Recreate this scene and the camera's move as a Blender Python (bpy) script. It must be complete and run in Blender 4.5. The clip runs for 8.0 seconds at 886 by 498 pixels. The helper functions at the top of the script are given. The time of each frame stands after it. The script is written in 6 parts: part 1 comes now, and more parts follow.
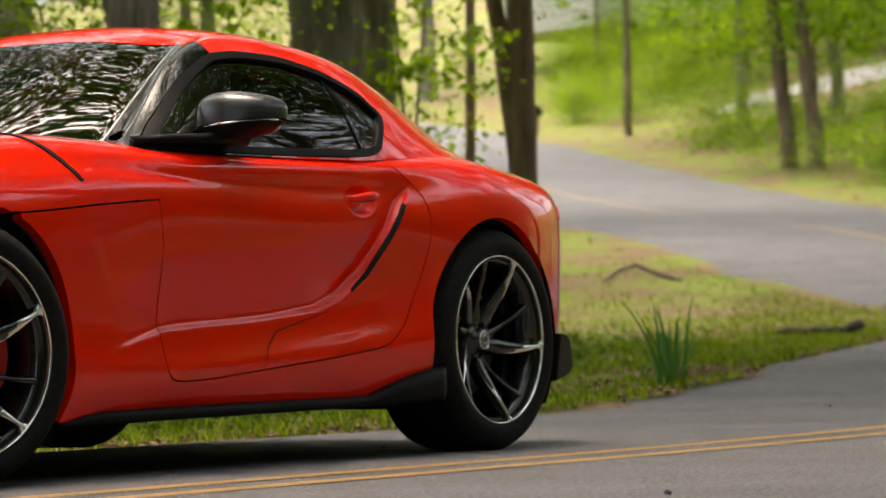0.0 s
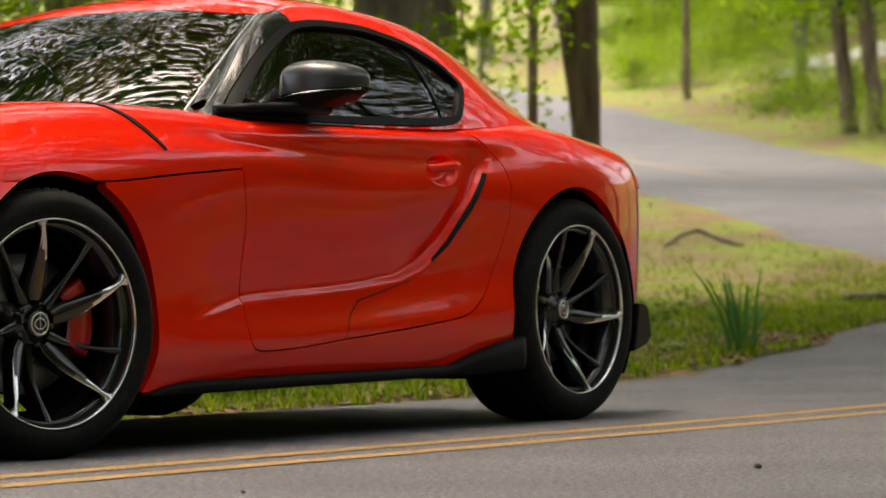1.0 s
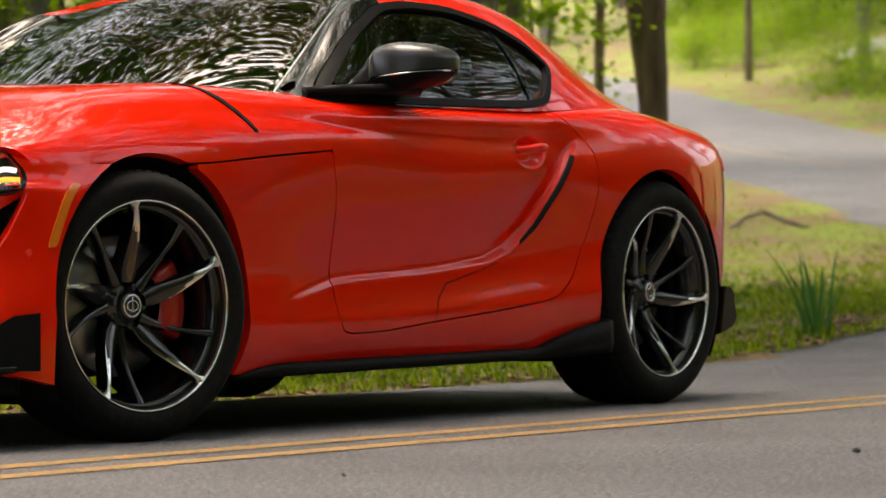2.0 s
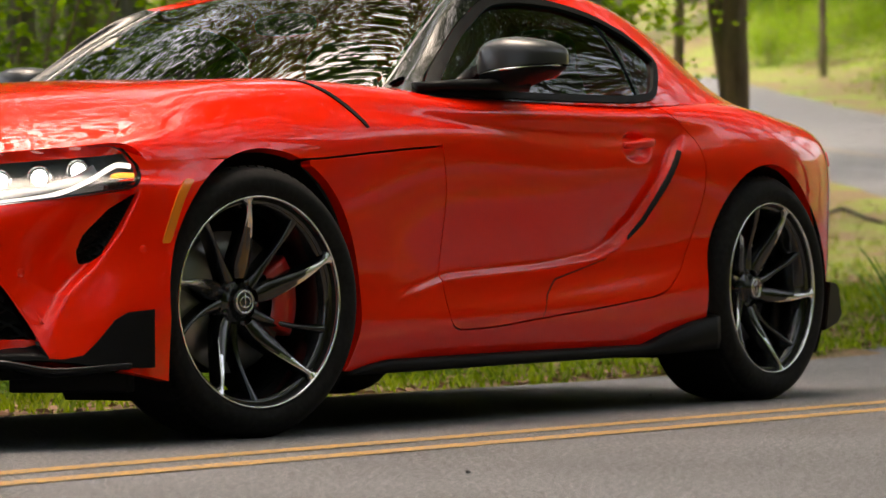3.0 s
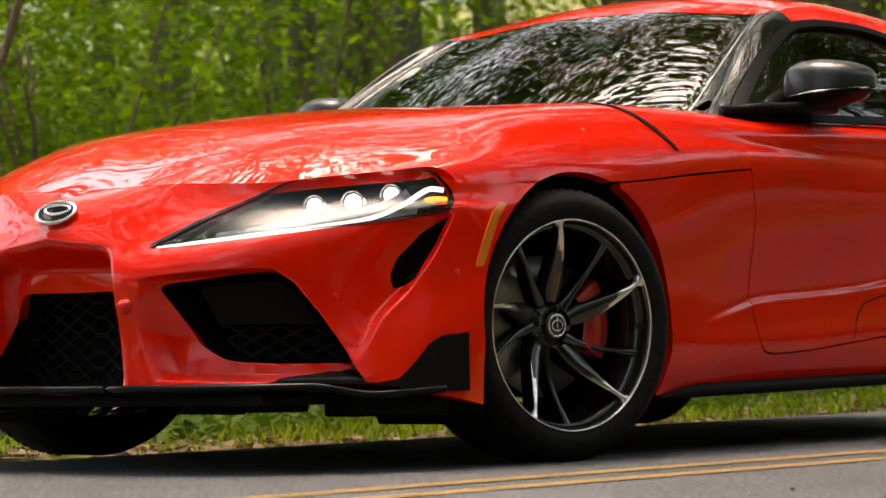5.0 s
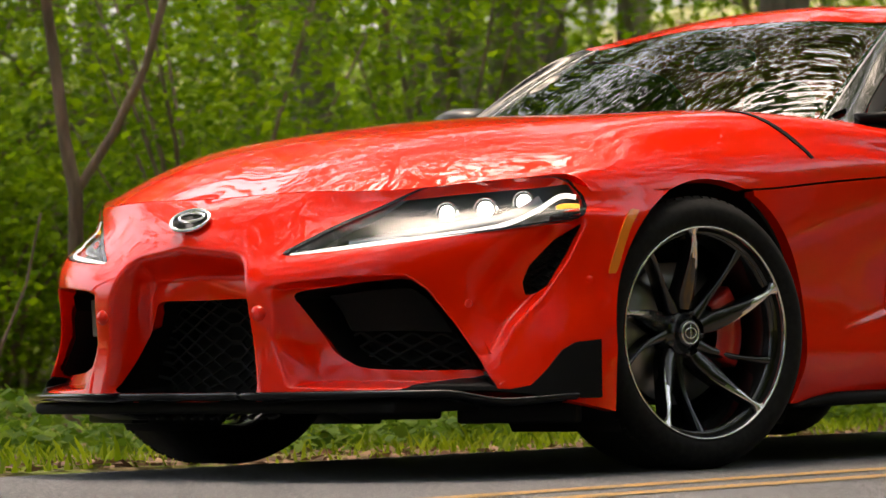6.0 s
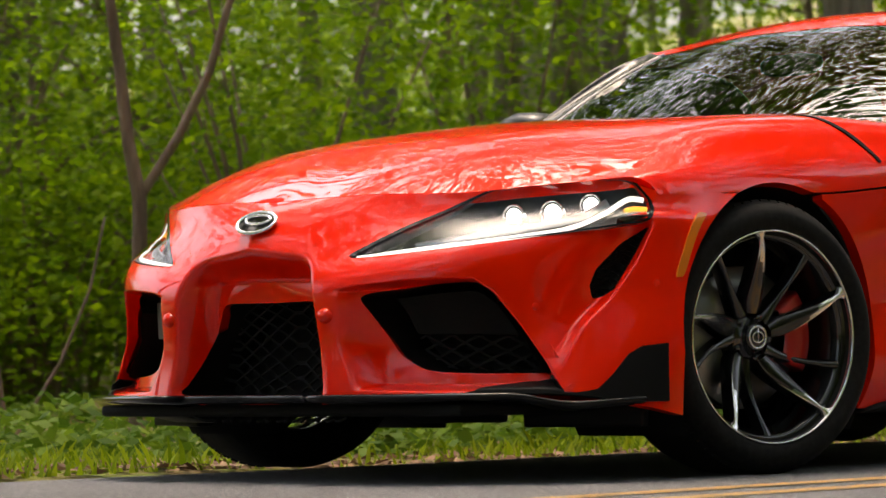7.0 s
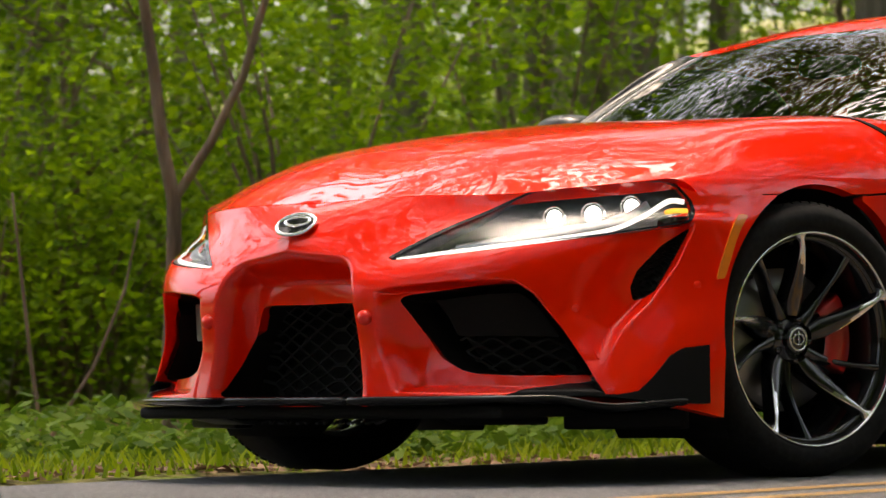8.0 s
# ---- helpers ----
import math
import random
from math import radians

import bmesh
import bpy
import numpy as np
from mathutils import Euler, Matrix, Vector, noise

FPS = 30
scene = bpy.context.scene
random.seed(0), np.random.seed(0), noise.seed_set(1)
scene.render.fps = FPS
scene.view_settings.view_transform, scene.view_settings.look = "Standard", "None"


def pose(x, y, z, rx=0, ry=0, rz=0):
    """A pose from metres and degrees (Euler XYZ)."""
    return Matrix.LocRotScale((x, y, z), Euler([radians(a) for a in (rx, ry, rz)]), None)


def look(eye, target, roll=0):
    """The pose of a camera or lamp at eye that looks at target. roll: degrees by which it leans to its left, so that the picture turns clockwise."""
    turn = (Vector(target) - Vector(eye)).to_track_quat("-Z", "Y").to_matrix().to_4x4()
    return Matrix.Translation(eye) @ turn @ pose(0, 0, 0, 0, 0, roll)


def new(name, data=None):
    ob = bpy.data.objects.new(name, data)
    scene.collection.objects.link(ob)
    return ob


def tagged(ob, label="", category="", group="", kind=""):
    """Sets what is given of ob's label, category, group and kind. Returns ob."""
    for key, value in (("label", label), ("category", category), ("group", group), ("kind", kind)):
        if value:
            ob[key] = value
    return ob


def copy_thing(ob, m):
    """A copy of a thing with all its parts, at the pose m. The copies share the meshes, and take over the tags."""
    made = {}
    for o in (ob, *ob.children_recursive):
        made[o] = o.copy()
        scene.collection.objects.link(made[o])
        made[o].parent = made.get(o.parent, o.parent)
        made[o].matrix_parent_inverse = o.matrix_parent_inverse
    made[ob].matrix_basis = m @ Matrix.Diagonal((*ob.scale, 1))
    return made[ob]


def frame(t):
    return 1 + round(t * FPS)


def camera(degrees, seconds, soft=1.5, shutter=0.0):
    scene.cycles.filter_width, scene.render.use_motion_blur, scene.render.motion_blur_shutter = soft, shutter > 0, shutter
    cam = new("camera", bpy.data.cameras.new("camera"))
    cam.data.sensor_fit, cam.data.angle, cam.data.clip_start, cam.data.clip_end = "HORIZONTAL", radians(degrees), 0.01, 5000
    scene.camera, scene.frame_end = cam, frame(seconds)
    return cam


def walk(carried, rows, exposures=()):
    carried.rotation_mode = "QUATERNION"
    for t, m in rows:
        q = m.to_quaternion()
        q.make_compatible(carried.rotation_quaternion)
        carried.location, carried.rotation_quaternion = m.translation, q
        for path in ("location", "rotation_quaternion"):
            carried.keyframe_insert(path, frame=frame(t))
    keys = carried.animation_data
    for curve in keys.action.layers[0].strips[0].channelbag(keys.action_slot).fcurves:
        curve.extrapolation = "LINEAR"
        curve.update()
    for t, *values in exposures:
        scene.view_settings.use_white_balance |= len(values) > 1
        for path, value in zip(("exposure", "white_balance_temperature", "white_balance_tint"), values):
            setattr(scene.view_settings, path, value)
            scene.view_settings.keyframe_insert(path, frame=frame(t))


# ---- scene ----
# camera: slow slide along the near lane, long lens
cam = camera(14.92, 8.0)
ROWS = [
    (0, -6.397, -6.283, 0.368, -57.86, 1.38, 1.01),
    (0.5, -6.406, -6.243, 0.383, -57.47, 1.03, 0.85),
    (1, -6.414, -6.204, 0.390, -56.94, 0.76, 0.81),
    (1.5, -6.424, -6.165, 0.395, -56.44, 0.56, 0.73),
    (3, -6.469, -6.005, 0.393, -54.80, 0.42, 0.76),
    (3.5, -6.476, -5.956, 0.399, -53.90, 0.47, 0.72),
    (4, -6.491, -5.926, 0.384, -52.67, 0.70, 0.87),
    (4.5, -6.512, -5.908, 0.362, -51.58, 0.97, 1.07),
    (5, -6.526, -5.917, 0.337, -50.24, 1.29, 1.15),
    (6.5, -6.495, -5.952, 0.294, -47.00, 1.80, 1.04),
    (7, -6.503, -5.921, 0.289, -46.73, 1.87, 0.93),
    (7.5, -6.511, -5.899, 0.287, -46.48, 1.91, 0.85),
    (8, -6.513, -5.885, 0.284, -46.29, 1.95, 0.88),
]
walk(cam, [(t, pose(x, y, z, 90 + pitch, lean, yaw)) for t, x, y, z, yaw, pitch, lean in ROWS],
     exposures=((0.0, 1.88, 7100, 11), (8.0, 1.88, 7100, 11)))
cam.data.dof.use_dof = True
cam.data.dof.focus_distance = 8.4
cam.data.dof.aperture_fstop = 7.8

# ---------------------------------------------------------------- light
world = bpy.data.worlds.new("sky")
scene.world = world
world.use_nodes = True
wn = world.node_tree.nodes
sky = wn.new("ShaderNodeTexSky")
sky.sky_type, sky.sun_disc = "NISHITA", False
sky.sun_elevation, sky.sun_rotation = radians(75), radians(38)
sky.air_density, sky.dust_density, sky.ozone_density = 1.0, 8.0, 0.5
wn["Background"].inputs["Strength"].default_value = 0.15
world.node_tree.links.new(sky.outputs["Color"], wn["Background"].inputs["Color"])
sun = new("sun", bpy.data.lights.new("sun", "SUN"))
sun.data.energy, sun.data.angle, sun.data.color = 0.5, radians(150), (1.0, 0.98, 0.95)
sun.matrix_world = look((3.4, 4.3, 20.5), (0, 0, 0))


# ---------------------------------------------------------------- materials
def material(name, base, rough=0.5, metal=0.0, coat=0.0, spec=0.5):
    m = bpy.data.materials.new(name)
    m.use_nodes = True
    b = m.node_tree.nodes["Principled BSDF"]
    b.inputs["Base Color"].default_value = (*base, 1)
    b.inputs["Roughness"].default_value = rough
    b.inputs["Metallic"].default_value = metal
    b.inputs["Coat Weight"].default_value = coat
    b.inputs["Coat Roughness"].default_value = 0.02
    b.inputs["Specular IOR Level"].default_value = spec
    return m


def node(m, kind, **inputs):
    n = m.node_tree.nodes.new(kind)
    for k, v in inputs.items():
        n.inputs[k.replace("_", " ")].default_value = v
    return n


def wire(m, a, out, b, inp):
    m.node_tree.links.new(a.outputs[out], b.inputs[inp])


def shader(m):
    return m.node_tree.nodes["Principled BSDF"]


def noise_tex(m, scale, detail=4.0, rough=0.55, space="Object", stretch=None):
    tc = m.node_tree.nodes.new("ShaderNodeTexCoord")
    n = node(m, "ShaderNodeTexNoise", Scale=scale, Detail=detail, Roughness=rough)
    if stretch:
        mp = m.node_tree.nodes.new("ShaderNodeMapping")
        mp.inputs["Scale"].default_value = stretch
        wire(m, tc, space, mp, "Vector")
        wire(m, mp, "Vector", n, "Vector")
    else:
        wire(m, tc, space, n, "Vector")
    return n


def ramp(m, src, out, stops):
    r = m.node_tree.nodes.new("ShaderNodeValToRGB")
    e = r.color_ramp.elements
    while len(e) < len(stops):
        e.new(0.5)
    for el, (p, c) in zip(e, stops):
        el.position, el.color = p, (*c, 1)
    wire(m, src, out, r, "Fac")
    return r


def mixed(m, fac, fac_out, a, b):
    n = m.node_tree.nodes.new("ShaderNodeMix")
    n.data_type = "RGBA"
    wire(m, fac, fac_out, n, "Factor")
    for slot, v in ((6, a), (7, b)):
        if isinstance(v, tuple):
            n.inputs[slot].default_value = (*v, 1)
        else:
            m.node_tree.links.new(v, n.inputs[slot])
    return n


def bumped(m, src, out, strength, distance):
    b = node(m, "ShaderNodeBump", Strength=strength, Distance=distance)
    wire(m, src, out, b, "Height")
    wire(m, b, "Normal", shader(m), "Normal")
    return b


def car_paint():
    m = material("red_paint", (0.58, 0.008, 0.002), 0.5, 0.0, 1.0, 0.02)
    shader(m).inputs["Coat IOR"].default_value = 1.48
    n = noise_tex(m, 2500.0, 2.0)
    r = ramp(m, n, "Fac", [(0.3, (0.84, 0.010, 0.0006)), (0.7, (0.91, 0.014, 0.0010))])
    wire(m, r, "Color", shader(m), "Base Color")
    dust = noise_tex(m, 3.0, 6.0)
    rr = ramp(m, dust, "Fac", [(0.35, (0.45, 0.45, 0.45)), (0.7, (0.55, 0.55, 0.55))])
    wire(m, rr, "Color", shader(m), "Roughness")
    return m


def speckled(name, low, high, scale, rough, bump=0.2, dist=0.002, coat=0.0, spec=0.5, big=None):
    m = material(name, low, rough, 0.0, coat, spec)
    n = noise_tex(m, scale, 5.0, 0.6)
    r = ramp(m, n, "Fac", [(0.32, low), (0.68, high)])
    last = r.outputs["Color"]
    if big:
        g = noise_tex(m, big[0], 4.0)
        f = ramp(m, g, "Fac", [(0.42, (0, 0, 0)), (0.62, (1, 1, 1))])
        mx = mixed(m, f, "Color", last, big[1])
        last = mx.outputs[2]
    m.node_tree.links.new(last, shader(m).inputs["Base Color"])
    if bump:
        bumped(m, n, "Fac", bump, dist)
    return m


def glass(name, tint, gloss_boost=1.0):
    m = bpy.data.materials.new(name)
    m.use_nodes = True
    nt = m.node_tree
    nt.nodes.remove(nt.nodes["Principled BSDF"])
    tr = nt.nodes.new("ShaderNodeBsdfTransparent")
    tr.inputs["Color"].default_value = (*tint, 1)
    gl = nt.nodes.new("ShaderNodeBsdfGlossy")
    gl.inputs["Roughness"].default_value = 0.0
    fr = nt.nodes.new("ShaderNodeFresnel")
    fr.inputs["IOR"].default_value = 1.45 * gloss_boost
    mx = nt.nodes.new("ShaderNodeMixShader")
    nt.links.new(fr.outputs[0], mx.inputs[0])
    nt.links.new(tr.outputs[0], mx.inputs[1])
    nt.links.new(gl.outputs[0], mx.inputs[2])
    nt.links.new(mx.outputs[0], nt.nodes["Material Output"].inputs["Surface"])
    return m


def leaf_material(name, dark, light, trans=0.35):
    m = material(name, dark, 0.6, spec=0.15)
    g = m.node_tree.nodes.new("ShaderNodeNewGeometry")
    r = ramp(m, g, "Random Per Island", [(0.0, dark), (0.55, tuple((a + b) / 2 for a, b in zip(dark, light))), (1.0, light)])
    wire(m, r, "Color", shader(m), "Base Color")
    t = m.node_tree.nodes.new("ShaderNodeBsdfTranslucent")
    wire(m, r, "Color", t, "Color")
    mx = m.node_tree.nodes.new("ShaderNodeMixShader")
    mx.inputs[0].default_value = trans
    nt = m.node_tree
    nt.links.new(shader(m).outputs[0], mx.inputs[1])
    nt.links.new(t.outputs[0], mx.inputs[2])
    nt.links.new(mx.outputs[0], nt.nodes["Material Output"].inputs["Surface"])
    return m


RED = car_paint()
BLACK_GLOSS = material("black_gloss", (0.004, 0.004, 0.005), 0.12, 0.0, 1.0, 0.05)
shader(BLACK_GLOSS).inputs["Coat IOR"].default_value = 1.32
BLACK_SATIN = speckled("black_satin_plastic", (0.006, 0.006, 0.0065), (0.011, 0.011, 0.0115), 900.0, 0.42, 0.1, 0.0005, spec=0.05)
BLACK_MATT = speckled("black_matt_plastic", (0.006, 0.006, 0.006), (0.012, 0.012, 0.012), 300.0, 0.7, 0.2, 0.001, spec=0.12)
MIRROR_BLACK = speckled("mirror_black", (0.016, 0.016, 0.018), (0.022, 0.022, 0.024), 900.0, 0.34, 0.05, 0.0004, 0.3)
RUBBER = speckled("tyre_rubber", (0.005, 0.005, 0.005), (0.012, 0.012, 0.012), 60.0, 0.75, 0.3, 0.002, spec=0.15)
WHEEL_BLACK = material("wheel_black", (0.008, 0.008, 0.009), 0.18, 0.3, 1.0)
MACHINED = material("machined_alloy", (0.80, 0.795, 0.78), 0.15, 1.0)
CHROME = material("chrome", (0.75, 0.75, 0.76), 0.08, 1.0)
DISC = material("brake_disc_steel", (0.30, 0.29, 0.28), 0.35, 1.0)
CALIPER = material("red_caliper", (0.45, 0.010, 0.008), 0.35, 0.0, 0.6)
AMBER = material("amber_plastic", (0.80, 0.20, 0.012), 0.25, 0.0, 0.6)
WINDSCREEN = glass("windscreen_glass", (0.27, 0.33, 0.30), 1.20)
SIDE_GLASS = glass("side_glass", (0.26, 0.33, 0.29), 1.22)
LENS = glass("headlight_lens", (0.93, 0.95, 0.96))
INTERIOR = speckled("black_cabin_trim", (0.010, 0.010, 0.011), (0.022, 0.022, 0.022), 120.0, 0.6, 0.2, 0.001)


# ---------------------------------------------------------------- mesh helpers
def mesh_object(name, verts, faces, mat, parent=None, label="", smooth=True):
    me = bpy.data.meshes.new(name)
    me.from_pydata([tuple(map(float, v)) for v in verts], [], [tuple(map(int, f)) for f in faces])
    if smooth:
        me.polygons.foreach_set("use_smooth", [True] * len(me.polygons))
    for m in mat if isinstance(mat, (list, tuple)) else [mat]:
        me.materials.append(m)
    ob = new(name, me)
    if parent is not None:
        ob.parent = parent
    if label:
        ob["label"] = label
    return ob


def part(name, bm, mat, parent, label="", smooth=True):
    me = bpy.data.meshes.new(name)
    bm.to_mesh(me)
    bm.free()
    if smooth:
        me.polygons.foreach_set("use_smooth", [True] * len(me.polygons))
    me.materials.append(mat)
    ob = new(name, me)
    ob.parent = parent
    if label:
        ob["label"] = label
    return ob


def curve(xs, ys):
    """A smooth line through a few stations."""
    xs, ys = np.array(xs, float), np.array(ys, float)
    d = np.diff(ys) / np.diff(xs)
    h = np.diff(xs)
    m = np.empty(len(xs))
    m[0], m[-1] = d[0], d[-1]
    m[1:-1] = (d[:-1] * h[1:] + d[1:] * h[:-1]) / (h[1:] + h[:-1])

    def f(x):
        x = np.asarray(x, float)
        i = np.clip(np.searchsorted(xs, x) - 1, 0, len(xs) - 2)
        t = (x - xs[i]) / h[i]
        t = np.clip(t, -0.3, 1.3)
        a, b = ys[i], ys[i + 1]
        return ((1 + 2 * t) * (1 - t) ** 2 * a + t * (1 - t) ** 2 * h[i] * m[i]
                + t * t * (3 - 2 * t) * b + t * t * (t - 1) * h[i] * m[i + 1])
    return f


def spline_matrix(xs):
    """Second derivatives of a natural cubic spline as a matrix on its values."""
    n = len(xs)
    h = np.diff(xs)
    A, B = np.eye(n), np.zeros((n, n))
    for i in range(1, n - 1):
        A[i, i - 1:i + 2] = h[i - 1], 2 * (h[i - 1] + h[i]), h[i]
        B[i, i - 1], B[i, i], B[i, i + 1] = 6 / h[i - 1], -6 / h[i - 1] - 6 / h[i], 6 / h[i]
    return np.linalg.solve(A, B)


def fair(xs, ys):
    """A fair line (even curvature) through a few stations."""
    xs, ys = np.array(xs, float), np.array(ys, float)
    M, h = spline_matrix(xs) @ ys, np.diff(xs)

    def f(x):
        x = np.clip(np.asarray(x, float), xs[0] - 0.02, xs[-1] + 0.02)
        i = np.clip(np.searchsorted(xs, x) - 1, 0, len(xs) - 2)
        a, b = (xs[i + 1] - x) / h[i], (x - xs[i]) / h[i]
        return a * ys[i] + b * ys[i + 1] + ((a ** 3 - a) * M[i] + (b ** 3 - b) * M[i + 1]) * h[i] ** 2 / 6
    return f


def smooth_step(a, b, x):
    t = np.clip((x - a) / (b - a), 0, 1)
    return t * t * (3 - 2 * t)


# ---------------------------------------------------------------- ground
rise = curve([0, 5.0, 10.0, 13.0, 20.8, 34.7, 47.8, 54.7, 79, 100, 174, 600], [0, 0, 0, 0, 0.10, 0.50, 1.75, 2.2, 4.8, 7.0, 15.0, 45.0])
ARM = np.array([0.717, 0.697])       # run of the upper road
ARM_IN = np.array([25.3, 8.22])      # its inner edge at the fork


def height(x, y):
    x, y = np.asarray(x, float), np.asarray(y, float)
    along = (x + 6.25) * 0.862 + (y + 6.29) * 0.506
    h = rise(np.clip(along, 0, 590))
    off = (x - ARM_IN[0]) * ARM[1] - (y - ARM_IN[1]) * ARM[0]      # to the right of the upper road's inner edge
    h = h + 7.5 * smooth_step(7.2, 36, off) * smooth_step(22, 52, along)
    # unseen slope on the camera's side, raised to close off the reflections
    h = h + 10.0 * smooth_step(-12.0, -42.0, y) * smooth_step(-60, -20, x)
    back = y - 1.2 - 0.35 * np.maximum(x - 4, 0)
    h = h - smooth_step(0.6, 1.1, y) * (0.018 + 0.027 * smooth_step(-0.3, 1.0, x)) * (1 - smooth_step(4.0, 7.5, x))
    return h + 0.02 * smooth_step(0, 4, back) * smooth_step(20, 0, x)


lane_near = curve([-30, -4, -1.0, 1.0, 3.0, 4.2, 5.5, 7.3, 9.1, 10.9, 14.4], [-1.45, -1.45, -1.45, -1.47, -1.46, -1.38, -1.22, -0.95, -0.60, -0.24, 0.76])


def lane(x):
    """Centre line of the near road."""
    x = np.asarray(x, float)
    return lane_near(np.clip(x, -30, 14.4)) + 0.333 * np.maximum(x - 14.4, 0)


verge = curve([-30, -8, -1.0, 1.0, 3.0, 4.2, 5.5, 7.8, 9.0, 10.5, 12.4, 14.5, 18.6, 40], [2.55, 2.55, 2.55, 2.53, 2.55, 2.53, 2.38, 2.32, 2.55, 2.70, 3.05, 3.15, 3.15, 3.15])


def ground_mat():
    m = material("grass_ground", (0.05, 0.1, 0.02), 0.9)
    fine = noise_tex(m, 14.0, 6.0, 0.7)
    grass = ramp(m, fine, "Fac", [(0.30, (0.05, 0.09, 0.004)), (0.5, (0.15, 0.21, 0.008)), (0.7, (0.27, 0.33, 0.014))])
    leafy = noise_tex(m, 30.0, 4.0, 0.7)
    litter = ramp(m, leafy, "Fac", [(0.3, (0.05, 0.028, 0.014)), (0.5, (0.17, 0.095, 0.05)), (0.7, (0.33, 0.20, 0.12))])
    patch = noise_tex(m, 0.8, 5.0, 0.7)
    f = ramp(m, patch, "Fac", [(0.43, (0, 0, 0)), (0.56, (0.9, 0.9, 0.9))])
    mx = mixed(m, f, "Color", grass.outputs["Color"], litter.outputs["Color"])
    m.node_tree.links.new(mx.outputs[2], shader(m).inputs["Base Color"])
    bumped(m, fine, "Fac", 0.8, 0.05)
    return m


def asphalt_mat(name, low, high):
    m = material(name, low, 0.75)
    fine = noise_tex(m, 75.0, 4.0, 0.9)
    r = ramp(m, fine, "Fac", [(0.34, tuple(c * 0.2 for c in low)), (0.50, high), (0.64, tuple(min(1, c * 4.8) for c in high))])
    broad = noise_tex(m, 0.9, 5.0, 0.6)
    f = ramp(m, broad, "Fac", [(0.35, (0.72, 0.72, 0.72)), (0.7, (1.15, 1.15, 1.15))])
    mx = m.node_tree.nodes.new("ShaderNodeMix")
    mx.data_type, mx.blend_type = "RGBA", "MULTIPLY"
    mx.inputs[0].default_value = 1.0
    wire(m, r, "Color", mx, 6)
    wire(m, f, "Color", mx, 7)
    m.node_tree.links.new(mx.outputs[2], shader(m).inputs["Base Color"])
    bumped(m, fine, "Fac", 0.9, 0.004)
    return m


def worn_paint(name, full):
    m = material(name, (0.5, 0.28, 0.03), 0.7)
    worn = lambda c: tuple(0.11 + (k - 0.11) * full for k in c)
    n = noise_tex(m, 60.0, 4.0, 0.7)
    r = ramp(m, n, "Fac", [(0.40, (0.10, 0.09, 0.075)), (0.53, worn((0.36, 0.19, 0.030))), (0.78, worn((0.46, 0.25, 0.045)))])
    wire(m, r, "Color", shader(m), "Base Color")
    return m


GRASS_GROUND = ground_mat()
ASPHALT = asphalt_mat("asphalt", (0.032, 0.0325, 0.0345), (0.067, 0.068, 0.073))
PALE_GRAVEL = asphalt_mat("pale_gravel", (0.16, 0.15, 0.14), (0.30, 0.28, 0.26))
YELLOW = worn_paint("worn_yellow_paint", 1.0)
YELLOW_OLD = worn_paint("faded_yellow_paint", 0.35)


def spaced(stops):
    out = []
    for (a, b, n) in stops:
        out += list(np.linspace(a, b, n, endpoint=False))
    return np.array(out + [stops[-1][1]])


def ground_sheet():
    gx = spaced([(-700, -60, 10), (-60, -15, 12), (-15, 50, 130), (50, 130, 50), (130, 900, 16)])
    gy = spaced([(-700, -60, 10), (-60, -12, 12), (-12, 40, 110), (40, 110, 45), (110, 900, 16)])
    X, Y = np.meshgrid(gx, gy, indexing="ij")
    Z = height(X, Y)
    # the roads lie in a shallow bed
    d = Y - lane(X)
    bed = (d < verge(np.clip(X, -30, 40)) - 0.08) & (d > -2.5) & (X < 45) & (X > -200)
    off = (X - ARM_IN[0]) * ARM[1] - (Y - ARM_IN[1]) * ARM[0]
    bed |= (off > 0.3) & (off < 6.8) & (X > 10)
    wob = np.array([noise.noise(Vector((a * 0.7, b * 0.7, 0.0))) for a, b in zip(X.ravel(), Y.ravel())]).reshape(X.shape)
    Z = np.where(bed, Z - 0.05, Z + 0.015 + 0.035 * wob)
    nx, ny = len(gx), len(gy)
    idx = np.arange(nx * ny).reshape(nx, ny)
    faces = np.stack([idx[:-1, :-1], idx[1:, :-1], idx[1:, 1:], idx[:-1, 1:]], -1).reshape(-1, 4)
    ob = mesh_object("ground", np.stack([X, Y, Z], -1).reshape(-1, 3), faces, GRASS_GROUND)
    return tagged(ob, "mossy grass verge with brown leaf litter", "ground", kind="structure")


def ribbon(name, pts, left, right, mat, lift, cols=9, label="", parent=None, ragged=0.0):
    """A strip that follows the ground along a line of (x, y), with a low crown."""
    pts = np.array(pts)
    t = np.gradient(pts, axis=0)
    t /= np.linalg.norm(t, axis=1)[:, None]
    n = np.stack([-t[:, 1], t[:, 0]], 1)
    rows = []
    for k, s in enumerate(np.linspace(right, left, cols)):
        jog = 0
        if ragged and k in (0, cols - 1):
            jog = ragged * np.array([noise.noise(Vector((a * 1.3, b * 1.3, 3.0))) for a, b in pts])[:, None]
        q = pts + n * (np.asarray(s).reshape(-1, 1) + jog)
        z = height(q[:, 0], q[:, 1]) + lift
        rows.append(np.concatenate([q, z[:, None]], 1))
    V = np.stack(rows, 1)
    a, b = V.shape[:2]
    idx = np.arange(a * b).reshape(a, b)
    faces = np.stack([idx[:-1, :-1], idx[1:, :-1], idx[1:, 1:], idx[:-1, 1:]], -1).reshape(-1, 4)
    return mesh_object(name, V.reshape(-1, 3), faces, mat, parent, label)


